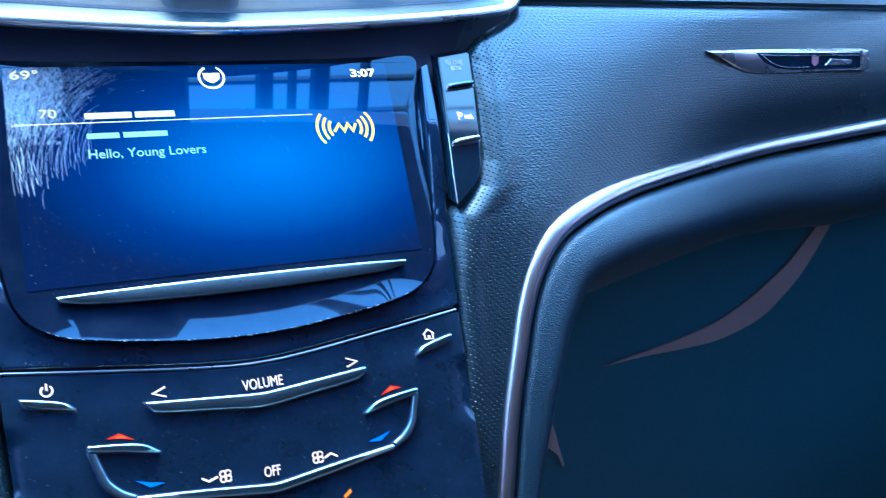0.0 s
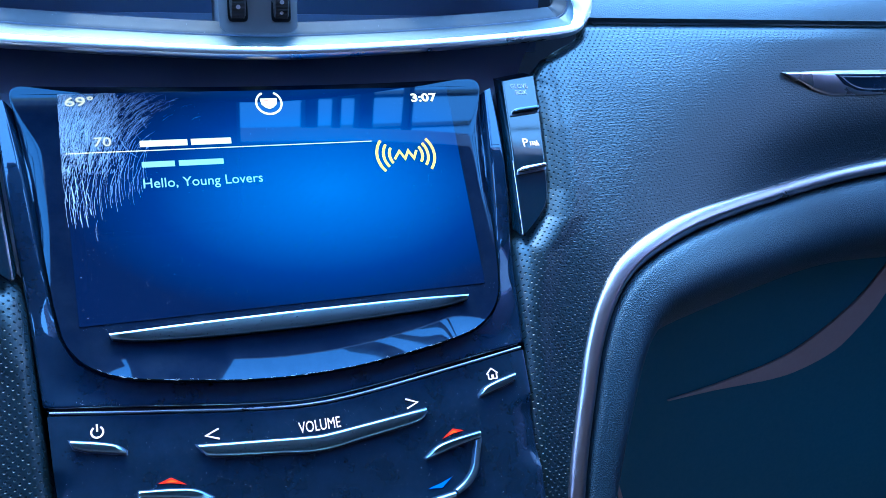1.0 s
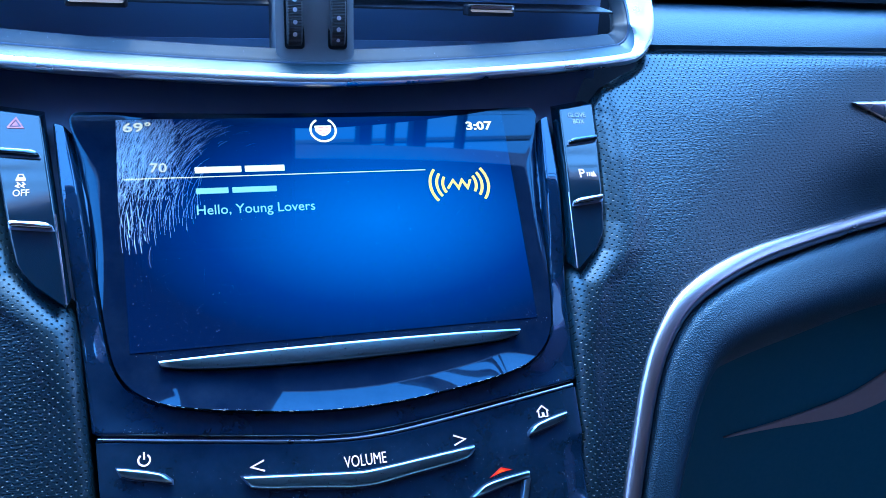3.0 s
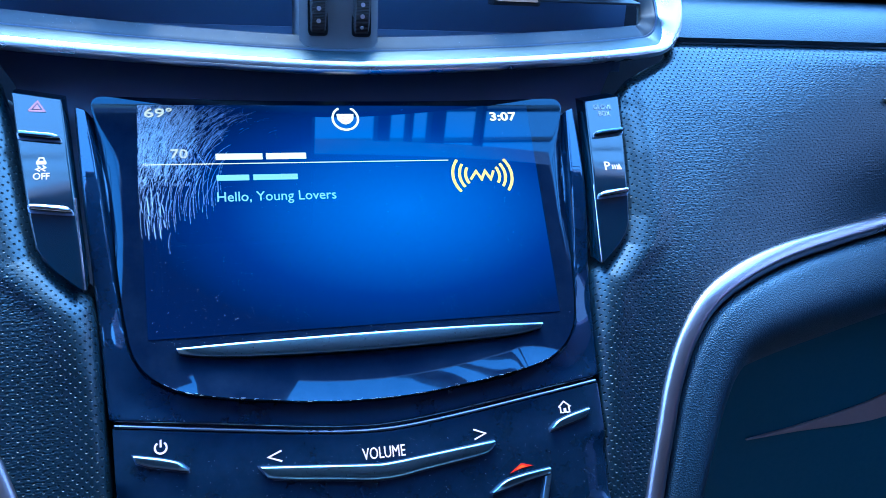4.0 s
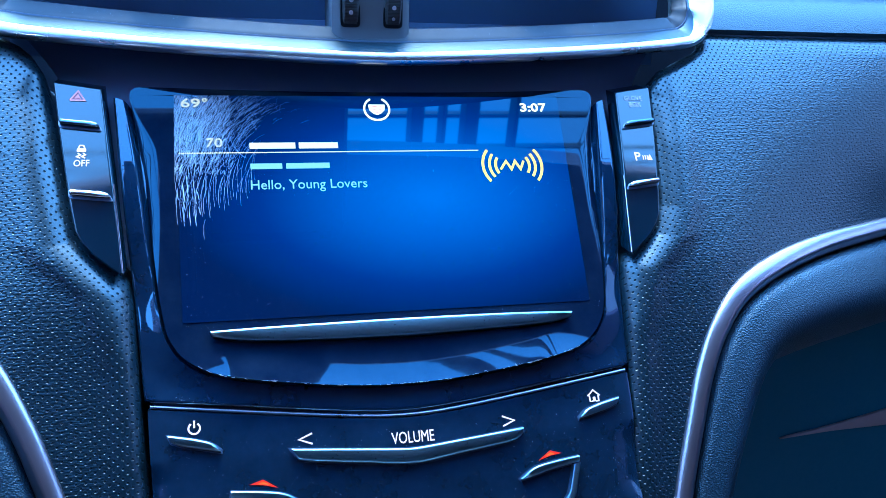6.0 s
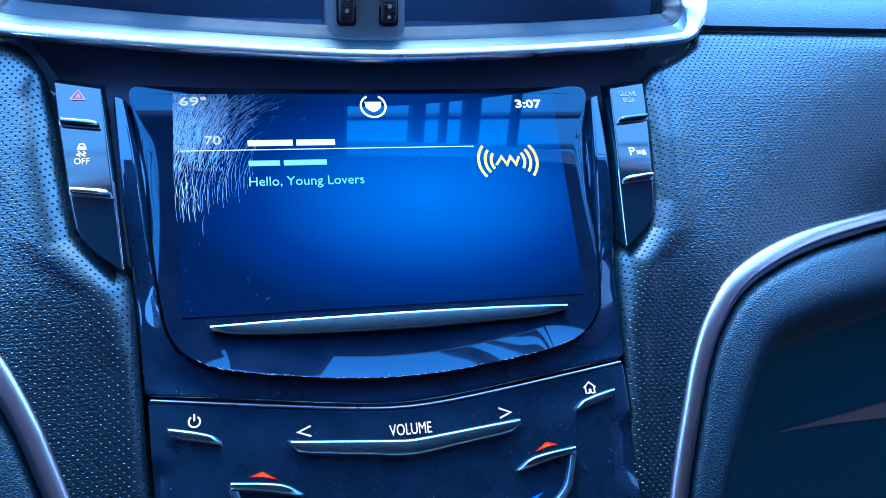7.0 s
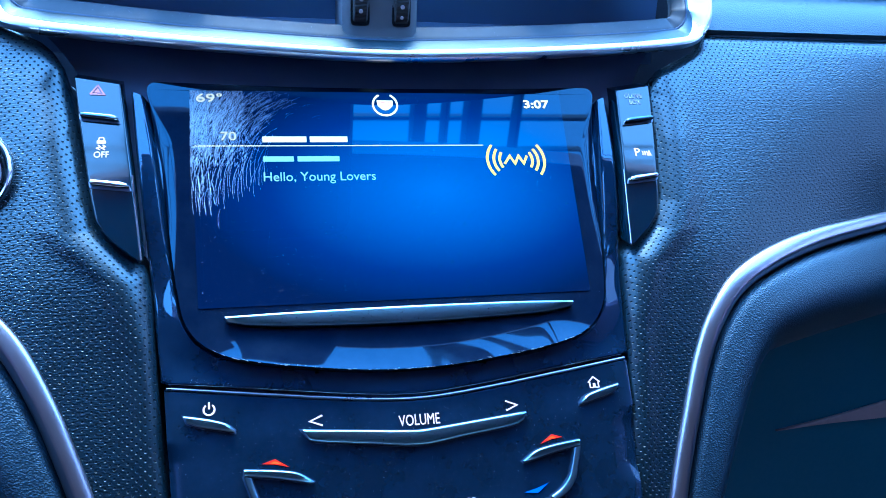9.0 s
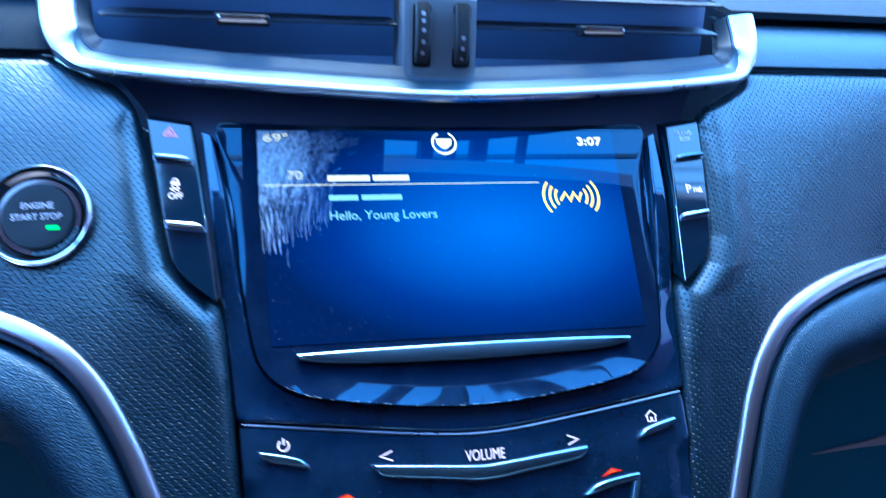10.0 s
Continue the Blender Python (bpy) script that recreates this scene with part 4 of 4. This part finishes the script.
def button_strip(side):
    s = side
    strip = thing("button_strip", "glossy black button strip with chrome rockers beside the screen", "button strip", "button strips")

    def place(u, v, w=0.0):
        return stack(u, v, 0.0082 - 0.7 * (v - 0.062) ** 2 + w)

    inner = [(0.0255, 0.1124), (0.0262, 0.1112), (0.0654, 0.1156), (0.1168, 0.1219)]
    outer = [(0.0255, 0.1126), (0.0350, 0.1235), (0.0400, 0.1275), (0.0445, 0.1300), (0.057, 0.1326), (0.09, 0.1377), (0.1168, 0.1415)]

    def face(i, j):
        v = 0.0255 + (0.1132 + 0.0036 * i - 0.0255) * j
        a, b = lerp(inner, v), lerp(outer, v)
        edge = max(0, 1 - min(i * (b - a), (1 - i) * (b - a), (1 - j) * 0.088) / 0.0009)
        return place(s * (a + (b - a) * i), v, -0.0008 * edge * edge)

    sheet("face", 60, 90, face, M_STRIP, strip, thick=0.01)
    plate("edge_line", [(s * a, b) for a, b in [(0.1152, 0.0654), (0.1158, 0.0654), (0.1119, 0.0262), (0.1113, 0.0262)]], 0.0005, M_CHROME, strip, place=place, bevel=0.0001)
    for v, mat in ((0.0950, M_ROCKER), (0.0615, M_CHROME)):
        d = (0.0950 - v) * -0.155
        o = [(0.1212 + d, v - 0.0030), (0.1225 + d, v - 0.0012), (0.1250 + d, v - 0.0002), (0.1378 + d, v + 0.0012), (0.1374 + d, v - 0.0012), (0.1250 + d, v - 0.0028)]
        plate("rocker", rounded(ccw([(s * a, b) for a, b in o]), 0.0010), 0.0030, mat, strip, place=place, bevel=0.0008, steps=3)
        g = [(0.1206 + d, v - 0.0040), (0.1222 + d, v - 0.0006), (0.1384 + d, v + 0.0020), (0.1380 + d, v - 0.0020)]
        plate("rocker_recess", rounded(ccw([(s * a, b) for a, b in g]), 0.0012), 0.0003, M_BLACK, strip, place=place, bevel=0.0001)

    def ink(name, o, mat=M_WHITE):
        plate(name, o, 0.0003, mat, strip, place=place, bevel=0.00005, sink=0.0001)

    if s > 0:
        letters("glove_word", "GLOVE", 0.0028, 0.1255, 0.1078, M_PRINT, strip, place, 0.0, 0.0098, height=0.0002)
        letters("box_word", "BOX", 0.0028, 0.1275, 0.1040, M_PRINT, strip, place, 0.0, 0.0062, height=0.0002)
        letters("park_letter", "P", 0.0046, 0.1236, 0.0732, M_WHITE, strip, place, 0.01, 0.0030, height=0.0002)
        for k in range(3):
            ink("sonar_wave", stroke(arc_points(0.1262 + 0.0012 * k, 0.0748, 0.0018, -40, 40, 5), 0.0005))
        ink("cone_mark", [(0.1300, 0.0734), (0.1326, 0.0734), (0.1316, 0.0766)])
    else:
        ink("hazard_mark", stroke([(-0.1342, 0.1068), (-0.1310, 0.1115), (-0.1282, 0.1066), (-0.1342, 0.1068)], 0.0008), M_HAZARD)
        ink("hazard_mark", [(-0.1326, 0.1076), (-0.1311, 0.1101), (-0.1297, 0.1075)], M_HAZARD)
        letters("off_word", "OFF", 0.0030, -0.1315, 0.0742, M_WHITE, strip, place, 0.004, 0.0062, height=0.0002)
        ink("skid_mark", stroke([(-0.1299, 0.0826), (-0.1294, 0.0841), (-0.1278, 0.0841), (-0.1273, 0.0826)], 0.0005))
        ink("skid_mark", rounded(ccw([(-0.1305, 0.0811), (-0.1304, 0.0827), (-0.1268, 0.0827), (-0.1267, 0.0811)]), 0.0004))
        for x in (-0.1300, -0.1280):
            ink("skid_mark", stroke([(x, 0.0805), (x + 0.001, 0.0796), (x - 0.0004, 0.0788), (x + 0.001, 0.0780)], 0.0005))


button_strip(1)
button_strip(-1)
sheet("recess", 20, 20, lambda i, j: stack((2 * i - 1) * (0.125 + 0.05 * j ** 3), 0.028 + 0.142 * j, -0.012 - 0.006 * j ** 4), M_BLACK, stack_frame, "matt black recess", thick=0.01)
sheet("lower_recess", 6, 12, lambda i, j: stack((2 * i - 1) * (0.118 + 0.008 * j), -0.20 + 0.238 * j, -0.018 - 0.012 * (1 - j)), M_MOAT, stack_frame, "matt black recess", thick=0.006)

# ---- centre air vent ----
vent = thing("air_vent", "wide double centre air vent framed by a satin chrome bezel", "air vent")


def bezel_path():
    half = [(0.0, 0.8065), (0.03, 0.8071), (0.07, 0.8088), (0.11, 0.8110), (0.142, 0.8132), (0.160, 0.8148), (0.1718, 0.8168), (0.1790, 0.8208), (0.1838, 0.8268), (0.1865, 0.8340), (0.1878, 0.8420), (0.1880, 0.8500)]
    full = [(-a, b) for a, b in reversed(half[1:])] + half
    flat = smooth_line([(a, b, 0) for a, b in full], 200)
    pts = [Vector((p.x, 0.360 + 0.0215 * (min(abs(p.x), 0.18) / 0.178) ** 1.7 + 0.70 * max(0, p.y - 0.8155), p.y)) for p in flat]
    path, sides, outs = [], [], []
    for i, p in enumerate(pts):
        t = (pts[min(i + 1, 199)] - pts[max(i - 1, 0)]).normalized()
        side = Vector((t.z, 0, -t.x)).normalized()
        out = t.cross(side).normalized()
        path.append(p)
        sides.append(side)
        outs.append(out if out.y < 0 else -out)
    return path, sides, outs


bp, bs, bo = bezel_path()


def upright_share(f):
    return min(1, max(0, abs(f - 0.5) - 0.40) / 0.05)


def bezel_profile(f):
    h = upright_share(f)
    k, m = 1 + 0.95 * h, 1 - 0.75 * h
    top = (-0.0066 * k * h - 0.0033 * (1 - h), -0.0080 * m * h - 0.0014 * (1 - h))
    return [(top[0], -0.018), (top[0], top[1] - 0.0004), top, (-0.0060 * k * h - 0.0027 * (1 - h), -0.0066 * m * h - 0.0005 * (1 - h)), (-0.0048 * k * h - 0.0019 * (1 - h), -0.0042 * m * h + 0.0004 * (1 - h)),
            (-0.0026 * k * h - 0.0009 * (1 - h), 0.0004 * h + 0.0010 * (1 - h)), (-0.0010 * h + 0.0002 * (1 - h), 0.0013), (0.0012, 0.0008), (0.0021, -0.0003), (0.0028, -0.0018), (0.0033, -0.0040), (0.0034, -0.0065), (0.0018, -0.014)]


def step_profile(f):
    h = upright_share(f)
    k, m = 1 + 0.95 * h, 1 - 0.75 * h
    low = (-0.0066 * k * h - 0.0034 * (1 - h), -0.0082 * m * h - 0.0014 * (1 - h))
    return [(-0.0070 * k, -0.018), (-0.0070 * k, -0.0095 * m), (-0.0066 * k, -0.0085 * m), (-0.0052 * k * (1 - h) - 0.0066 * k * h, -0.0048 * m * (1 - h) - 0.0084 * m * h), low, (low[0] + 0.0001, -0.012), (low[0], -0.018)]


def gap_profile(f):
    h = upright_share(f)
    k, m = 1 + 0.95 * h, 1 - 0.75 * h
    return [(-0.0069 * k, -0.014), (-0.0069 * k, -0.0090 * m), (-0.0069 * k - 0.0006, -0.0094 * m), (-0.0069 * k - 0.0006, -0.014)]


sweep("bezel", bp, bs, bo, bezel_profile, M_SATIN, vent, "satin chrome bezel")
sweep("bezel_step", bp, bs, bo, step_profile, M_STEP, vent, "brushed pale grey upper face")
sweep("seam", bp, bs, bo, gap_profile, M_MOAT, vent, "thin dark seam")


def tray(f):
    k = 1 + 0.95 * upright_share(f)
    m = 1 - 0.75 * upright_share(f)
    o = -0.0066 * k
    d = 0.0104 * m
    return [(o - 0.0002, -0.016), (o - 0.0002, -d), (o - 0.0008, -d - 0.0002), (o - 0.0024, -d - 0.0020), (o - 0.0042, -d - 0.0040), (o - 0.0056, -d - 0.0056),
            (o - 0.0061, -d - 0.0063), (o - 0.0062, -d - 0.0070), (o - 0.0056, -d - 0.0078), (o - 0.0030, -d - 0.0086), (o - 0.0010, -0.0200)]


sweep("inner_frame", bp, bs, bo, tray, M_GREY, vent, "grey plastic inner frame")


def duct_floor(i, j):
    x = -0.166 + 0.332 * i
    return (x, 0.3795 + 0.020 * (abs(x) / 0.166) ** 1.7 + (0.046 - 0.020 * (abs(x) / 0.166) ** 1.7) * j, 0.8160 + 0.008 * (abs(x) / 0.166) ** 2)


sheet("duct_floor", 30, 6, duct_floor, M_BLACK, vent, "dark floor of the duct", thick=0.003, back=(0, 0, -1))
sheet("duct", 20, 8, lambda i, j: (-0.17 + 0.34 * i, 0.425, 0.80 + 0.08 * j), M_BLACK, vent, thick=0.004)
sheet("hood", 40, 10, lambda i, j: (-0.175 + 0.35 * i, 0.415 + 0.04 * j, 0.868 + 0.004 * j), M_BLACK, vent, thick=0.01, back=(0, 0, 1))


def on_tray(u, v, w=0.0):
    """A place on the sloping face of the inner frame: u across the car, v up the face."""
    i = int(np.searchsorted([p.x for p in bp], u))
    d = 0.0104
    return bp[i] + Vector((u - bp[i].x, 0, 0)) - bs[i] * (0.0074 + v) + bo[i] * (-d - 0.0002 - v * 1.08) + (bo[i] - bs[i]) * 0.7 * w


dust("tray_dust", 160, lambda r: (r.uniform(-0.15, 0.15), r.uniform(0.0002, 0.0048)), on_tray, vent, 8)


def slat(x0, x1, z):
    prof = [(0.0, 0.0004), (0.0006, 0.0007), (0.006, 0.0009), (0.022, 0.0009), (0.022, -0.0009), (0.006, -0.0009), (0.0006, -0.0007), (0.0, -0.0004)]
    verts = []
    for x in (x0, x1):
        for a, b in prof:
            verts.append((x, 0.389 + a + 0.008 * (abs(x) / 0.17) ** 2, z + b + 0.1 * a))
    n = len(prof)
    faces = [[i, (i + 1) % n, n + (i + 1) % n, n + i] for i in range(n)] + [list(range(n)), list(range(n, 2 * n))]
    solid("slat", verts, faces, M_DARK, vent)


for z in (0.8385, 0.854):
    slat(-0.163, -0.0215, z)
    slat(0.0165, 0.163, z)


def tab(x0, x1, z):
    holder = box("slat_tab", (x0, 0.3835, z - 0.0028), (x1, 0.392, z + 0.0028), M_DARK, vent, "sliding tab with chrome insert", 0.0010)
    for q in holder.data.vertices:
        q.co.y += 0.008 * (abs(q.co.x) / 0.17) ** 2
    chrome = box("insert", (x0 + 0.0008, 0.3815, z - 0.0012), (x1 - 0.0008, 0.388, z + 0.0027), M_CHROME, holder, "chrome insert", 0.0017)
    for q in chrome.data.vertices:
        q.co.y += 0.008 * (abs(q.co.x) / 0.17) ** 2


tab(-0.110, -0.084, 0.8385)
tab(0.076, 0.102, 0.8385)


def hub():
    prof = [(0.3714, 0.8138), (0.3716, 0.8152), (0.3718, 0.8175), (0.3720, 0.8200), (0.3722, 0.8300), (0.3728, 0.8420), (0.3736, 0.8500), (0.3746, 0.8525), (0.3775, 0.8542), (0.3830, 0.8550)]
    m = len(prof) - 1
    sheet("hub", 16, m, lambda i, j: (-0.0202 + 0.0364 * i, prof[int(round(j * m))][0] + 0.0030 * abs(2 * i - 1) ** 8, prof[int(round(j * m))][1]), M_HUB, vent, "grey centre divider", thick=0.03)
    r, yc, zc = 0.030, 0.3983, 0.8350
    for cx, marks in ((-0.0120, (0.8265, 0.8320, 0.8375, 0.8418, 0.8452)), (0.0080, (0.8240, 0.8290, 0.8342))):
        n, xs = 96, (-0.0036, -0.0029, -0.0012, 0.0012, 0.0029, 0.0036)
        verts, faces, m = [], [], len(xs) + 2
        for i in range(n + 1):
            a = math.pi + 1.08 * (i / n - 0.5)
            ring = [(x, r - (0.0009 if abs(x) > 0.0033 else 0.0) - (0.00030 * (i % 2) if abs(x) < 0.0033 else 0)) for x in xs] + [(0.0036, r - 0.006), (-0.0036, r - 0.006)]
            verts += [(cx + x, yc + rr * math.cos(a), zc - rr * math.sin(a)) for x, rr in ring]
        for i in range(n):
            faces += [[i * m + k, i * m + (k + 1) % m, (i + 1) * m + (k + 1) % m, (i + 1) * m + k] for k in range(m)]
        faces += [list(range(m)), [n * m + k for k in range(m)]]
        wheel = solid("thumbwheel", verts, faces, M_RUBBER, vent, "knurled black thumbwheel with white marks", sharp=15)
        o = rounded([(cx - 0.0046, 0.8198), (cx + 0.0046, 0.8198), (cx + 0.0046, 0.8498), (cx - 0.0046, 0.8498)], 0.0022)
        plate("wheel_slot", o, 0.0003, M_CAP, vent, "dark slot", place=lambda a, b, w: Vector((a, 0.3720 + 0.0016 * max(0, (b - 0.83) / 0.018) - w, b)), bevel=0.0002)
        for z in marks:
            rad = 0.0010 if z > 0.826 else 0.0008
            a = math.asin((z - zc) / r)
            out = Vector((0, -math.cos(a), math.sin(a)))
            tang = Vector((0, math.sin(a), math.cos(a)))
            c = Vector((cx, yc, zc)) + out * r
            disc = [(rad * math.cos(t), rad * math.sin(t)) for t in np.linspace(0, 2 * math.pi, 14, endpoint=False)]
            plate("wheel_mark", disc, 0.0002, M_PRINT, wheel, place=lambda p, q, w, c=c, tang=tang, out=out: c + Vector((p, 0, 0)) + tang * q + out * w, bevel=0.00005, sink=0.0004)


hub()

# ---- start button ----


def start_button():
    b = thing("start_button", "round black engine start button in a chrome ring on the leather", "push button")
    c = face_at(-0.1850, 0.7570, 0.003)
    n = (face_normal(-0.1850, 0.7570) * 0.88 + Vector((0, -0.12, 0))).normalized()
    ux = Vector((1, 0, 0))
    ux = (ux - n * ux.dot(n)).normalized()
    uz = n.cross(ux).normalized()
    if uz.z < 0:
        uz = -uz

    def place(p, q, w=0.0):
        return c + ux * p + uz * q + n * w

    def lathe(name, prof, mat, label=""):
        k, m = 64, len(prof)
        verts = [place(r * math.cos(2 * math.pi * i / k), r * math.sin(2 * math.pi * i / k), w) for i in range(k) for r, w in prof]
        faces = []
        for i in range(k):
            j = (i + 1) % k
            for a in range(m - 1):
                faces.append([i * m + a, i * m + a + 1, j * m + a + 1, j * m + a])
        faces.append([i * m for i in range(k)])
        faces.append([i * m + m - 1 for i in range(k)])
        return solid(name, verts, faces, mat, b, label)

    lathe("ring", [(0.0228, -0.014), (0.0228, 0.0006), (0.0224, 0.0018), (0.0217, 0.0024), (0.0210, 0.0021), (0.0207, 0.0010), (0.0206, -0.002)], M_CHROME, "chrome ring")
    lathe("groove", [(0.0206, -0.004), (0.0206, 0.0006), (0.0197, 0.0002), (0.0196, -0.004)], M_STEP, "dark groove inside the ring")
    lathe("inner_ring", [(0.0196, -0.004), (0.0196, 0.0010), (0.0185, -0.0004), (0.0170, -0.0020), (0.0154, -0.0022), (0.0150, -0.004)], M_MIRROR, "sloping chrome inner ring")
    lathe("cap", [(0.0150, -0.006), (0.0150, -0.0006), (0.0143, 0.0003), (0.0110, 0.0003), (0.0, 0.0)], M_CAP, "black cap")
    up = lambda p, q, w=0.0: place(p, q, 0.0004 + w)
    letters("engine_word", "ENGINE", 0.0027, -0.0065, 0.0030, M_PRINT, b, up, 0.004, 0.0130)
    letters("start_stop_word", "START STOP", 0.0027, -0.0105, -0.0020, M_PRINT, b, up, 0.004, 0.0205)
    plate("lamp", [(0.0040, -0.0066), (0.0088, -0.0066), (0.0088, -0.0050), (0.0040, -0.0050)], 0.0003, M_GREEN, b, "glowing green lamp", place=up, bevel=0.0001)


start_button()

# ---- maker's badge ----


def badge():
    e = thing("dash_badge", "slim pointed chrome badge with a black inlay on the leather", "badge")

    def place(x, z, w=0.0):
        return Vector((x, 0.3735 - w + 0.12 * (z - 0.785), z))

    plate("frame", [(0.3135, 0.7925), (0.3371, 0.7812), (0.3480, 0.7782), (0.3592, 0.7776), (0.4590, 0.7785), (0.4550, 0.7930), (0.36, 0.7932)], 0.0046, M_SATIN, e, place=place, bevel=0.0030, steps=5)
    plate("inlay", [(0.3520, 0.7915), (0.3600, 0.7850), (0.3720, 0.7810), (0.3850, 0.7798), (0.4500, 0.7806), (0.4482, 0.7908), (0.40, 0.7912)], 0.0048, M_PIANO, e, "glossy black inlay", place=place, bevel=0.0004)
    for name, line in (("upper_line", [(0.3560, 0.7903), (0.3750, 0.7897), (0.4470, 0.7893)]), ("lower_line", [(0.3580, 0.7898), (0.3660, 0.7852), (0.3760, 0.7824), (0.3900, 0.7817), (0.4010, 0.7820)])):
        plate(name, stroke([(p.x, p.y) for p in smooth_line([(a, b, 0) for a, b in line], 16)], 0.0006), 0.0051, M_SATIN, e, "fine silver line", place=place, bevel=0.0001, sink=-0.0044)
    plate("end_cap", [(0.4500, 0.7788), (0.4588, 0.7789), (0.4552, 0.7927), (0.4486, 0.7927)], 0.0056, M_SATIN, e, "bright end cap", place=place, bevel=0.0012, steps=3, sink=-0.003)
    plate("crest", [(0.4020, 0.7890), (0.4090, 0.7890), (0.4085, 0.7840), (0.4055, 0.7818), (0.4025, 0.7840)], 0.0050, M_CREST, e, "small red and silver crest", place=place, bevel=0.0004)
    plate("name_bar", [(0.4150, 0.7828), (0.4400, 0.7832), (0.4400, 0.7862), (0.4200, 0.7872)], 0.0052, M_SATIN, e, "silver bar", place=place, bevel=0.0004)


badge()

# ---- console sides and cabin shell ----
console = thing("centre_console", "dark plastic lower console below the climate panel", "console")
box("body", (-0.088, 0.20, 0.10), (0.088, 0.60, 0.55), M_DARK, console, bevel=0.01)
tagged(box("floor", (-0.80, -2.2, 0.0), (0.80, 1.1, 0.10), M_CARPET), "pale mauve carpeted car floor", "floor", kind="structure")
tagged(box("wall_front", (-0.80, 0.95, 0.10), (0.80, 1.0, 0.93), M_DARK), "dark bulkhead behind the dashboard", "wall", kind="structure")
for sx, nm in ((-1, "wall_left"), (1, "wall_right")):
    lo, hi = sorted((sx * 0.76, sx * 0.80))
    side = tagged(box(nm, (lo, -2.2, 0.10), (hi, 1.0, 0.91), M_DARK), "dark lower door panel of the car", "wall", kind="structure")
    box("rear_quarter", (lo, -2.2, 0.91), (hi, -0.45, 1.26), M_DARK, side)
    lo2, hi2 = sorted((sx * 0.64, sx * 0.80))
    box("roof_rail", (lo2, -2.2, 1.18), (hi2, 0.0, 1.26), M_HEAD, side)
    # Added out of view: a mauve block that tints reflections in the surround.
    lo3, hi3 = sorted((sx * 0.70, sx * 0.77))
    box("reflected_block", (lo3, -0.42, 0.88), (hi3, -0.02, 1.20), M_REFLECTED, side, "unseen mauve block added for the glossy surround to reflect", 0.015)
    pillar = [Vector((sx * 0.70, -0.02, 1.20)), Vector((sx * 0.71, 0.22, 1.15)), Vector((sx * 0.735, 0.50, 1.04)), Vector((sx * 0.76, 0.80, 0.90))]
    sweep("front_pillar", smooth_line(pillar, 12), [Vector((1, 0, 0))] * 12, [Vector((0, 0.45, 0.89))] * 12, [(-0.065, -0.05), (-0.085, 0.0), (-0.055, 0.045), (0.035, 0.045), (0.055, 0.0), (0.045, -0.05)], M_HEAD, side)
tagged(box("wall_rear", (-0.80, -1.65, 0.10), (0.80, -1.6, 1.26), M_DARK), "dark rear seat back wall", "wall", kind="structure")
tagged(sheet("ceiling", 24, 10, lambda i, j: (-0.66 + 1.32 * i, -2.2 + (2.2 + 0.150 - (0.34 if i < 0.5 else 0.07) * (2 * i - 1) ** 2) * j, 1.24 - 0.05 * (2 * i - 1) ** 4), M_HEAD, thick=0.04, back=(0, 0, 1)),
       "dark cloth headliner", "ceiling", kind="structure")
mirror = thing("rear_view_mirror", "dark rear-view mirror housing hanging under the headliner", "mirror")
box("housing", (-0.10, 0.10, 1.13), (0.035, 0.32, 1.19), M_DARK, mirror, bevel=0.015)
box("stem", (-0.06, 0.08, 1.18), (0.0, 0.14, 1.25), M_DARK, mirror, bevel=0.01)
# Added out of view: a flap that keeps sky out of the left-hand reflections.
blocker = thing("reflection_blocker", "unseen flap added under the headliner to darken reflections", "sun visor")
box("flap", (-0.178, 0.0, 1.195), (-0.115, 0.215, 1.213), M_HEAD, blocker, bevel=0.008)
canopy = thing("canopy_frame", "dark steel canopy beams above the car", "canopy")
for x, w in ((-2.5, 0.1), (-0.9, 0.03), (0.50, 0.045), (0.61, 0.015), (0.69, 0.05), (0.87, 0.015), (2.4, 0.1)):
    box("beam", (x, -4.0, 3.0), (x + w, 4.0, 3.08), M_BEAM, canopy, bevel=0.005)
for y, w in ((-4.0, 0.1), (-0.62, 0.008), (-0.50, 0.014), (3.9, 0.1)):
    box("cross_beam", (-2.5, y, 3.08), (2.5, y + w, 3.12), M_BEAM, canopy, bevel=0.003)
for x in (-2.5, 2.4):
    for y in (-4.0, 3.9):
        box("post", (x, y, -0.30), (x + 0.1, y + 0.1, 3.0), M_BEAM, canopy, bevel=0.01)
# Unseen walls, added and sized to limit sky light through the side windows.
for sx, nm in ((-1, "light_block_left"), (1, "light_block_right")):
    lo, hi = sorted((sx * 5.0, sx * 5.3))
    tagged(box(nm, (lo, -15.0, -0.30), (hi, 15.0, 4.3), M_SIDE_BLOCK), "unseen mauve wall added to hold back skylight from the side", "building wall", kind="structure")
tagged(box("ground", (-200, -200, -0.40), (200, 200, -0.30), M_BEAM), "grey asphalt ground around the car", "ground", kind="structure")
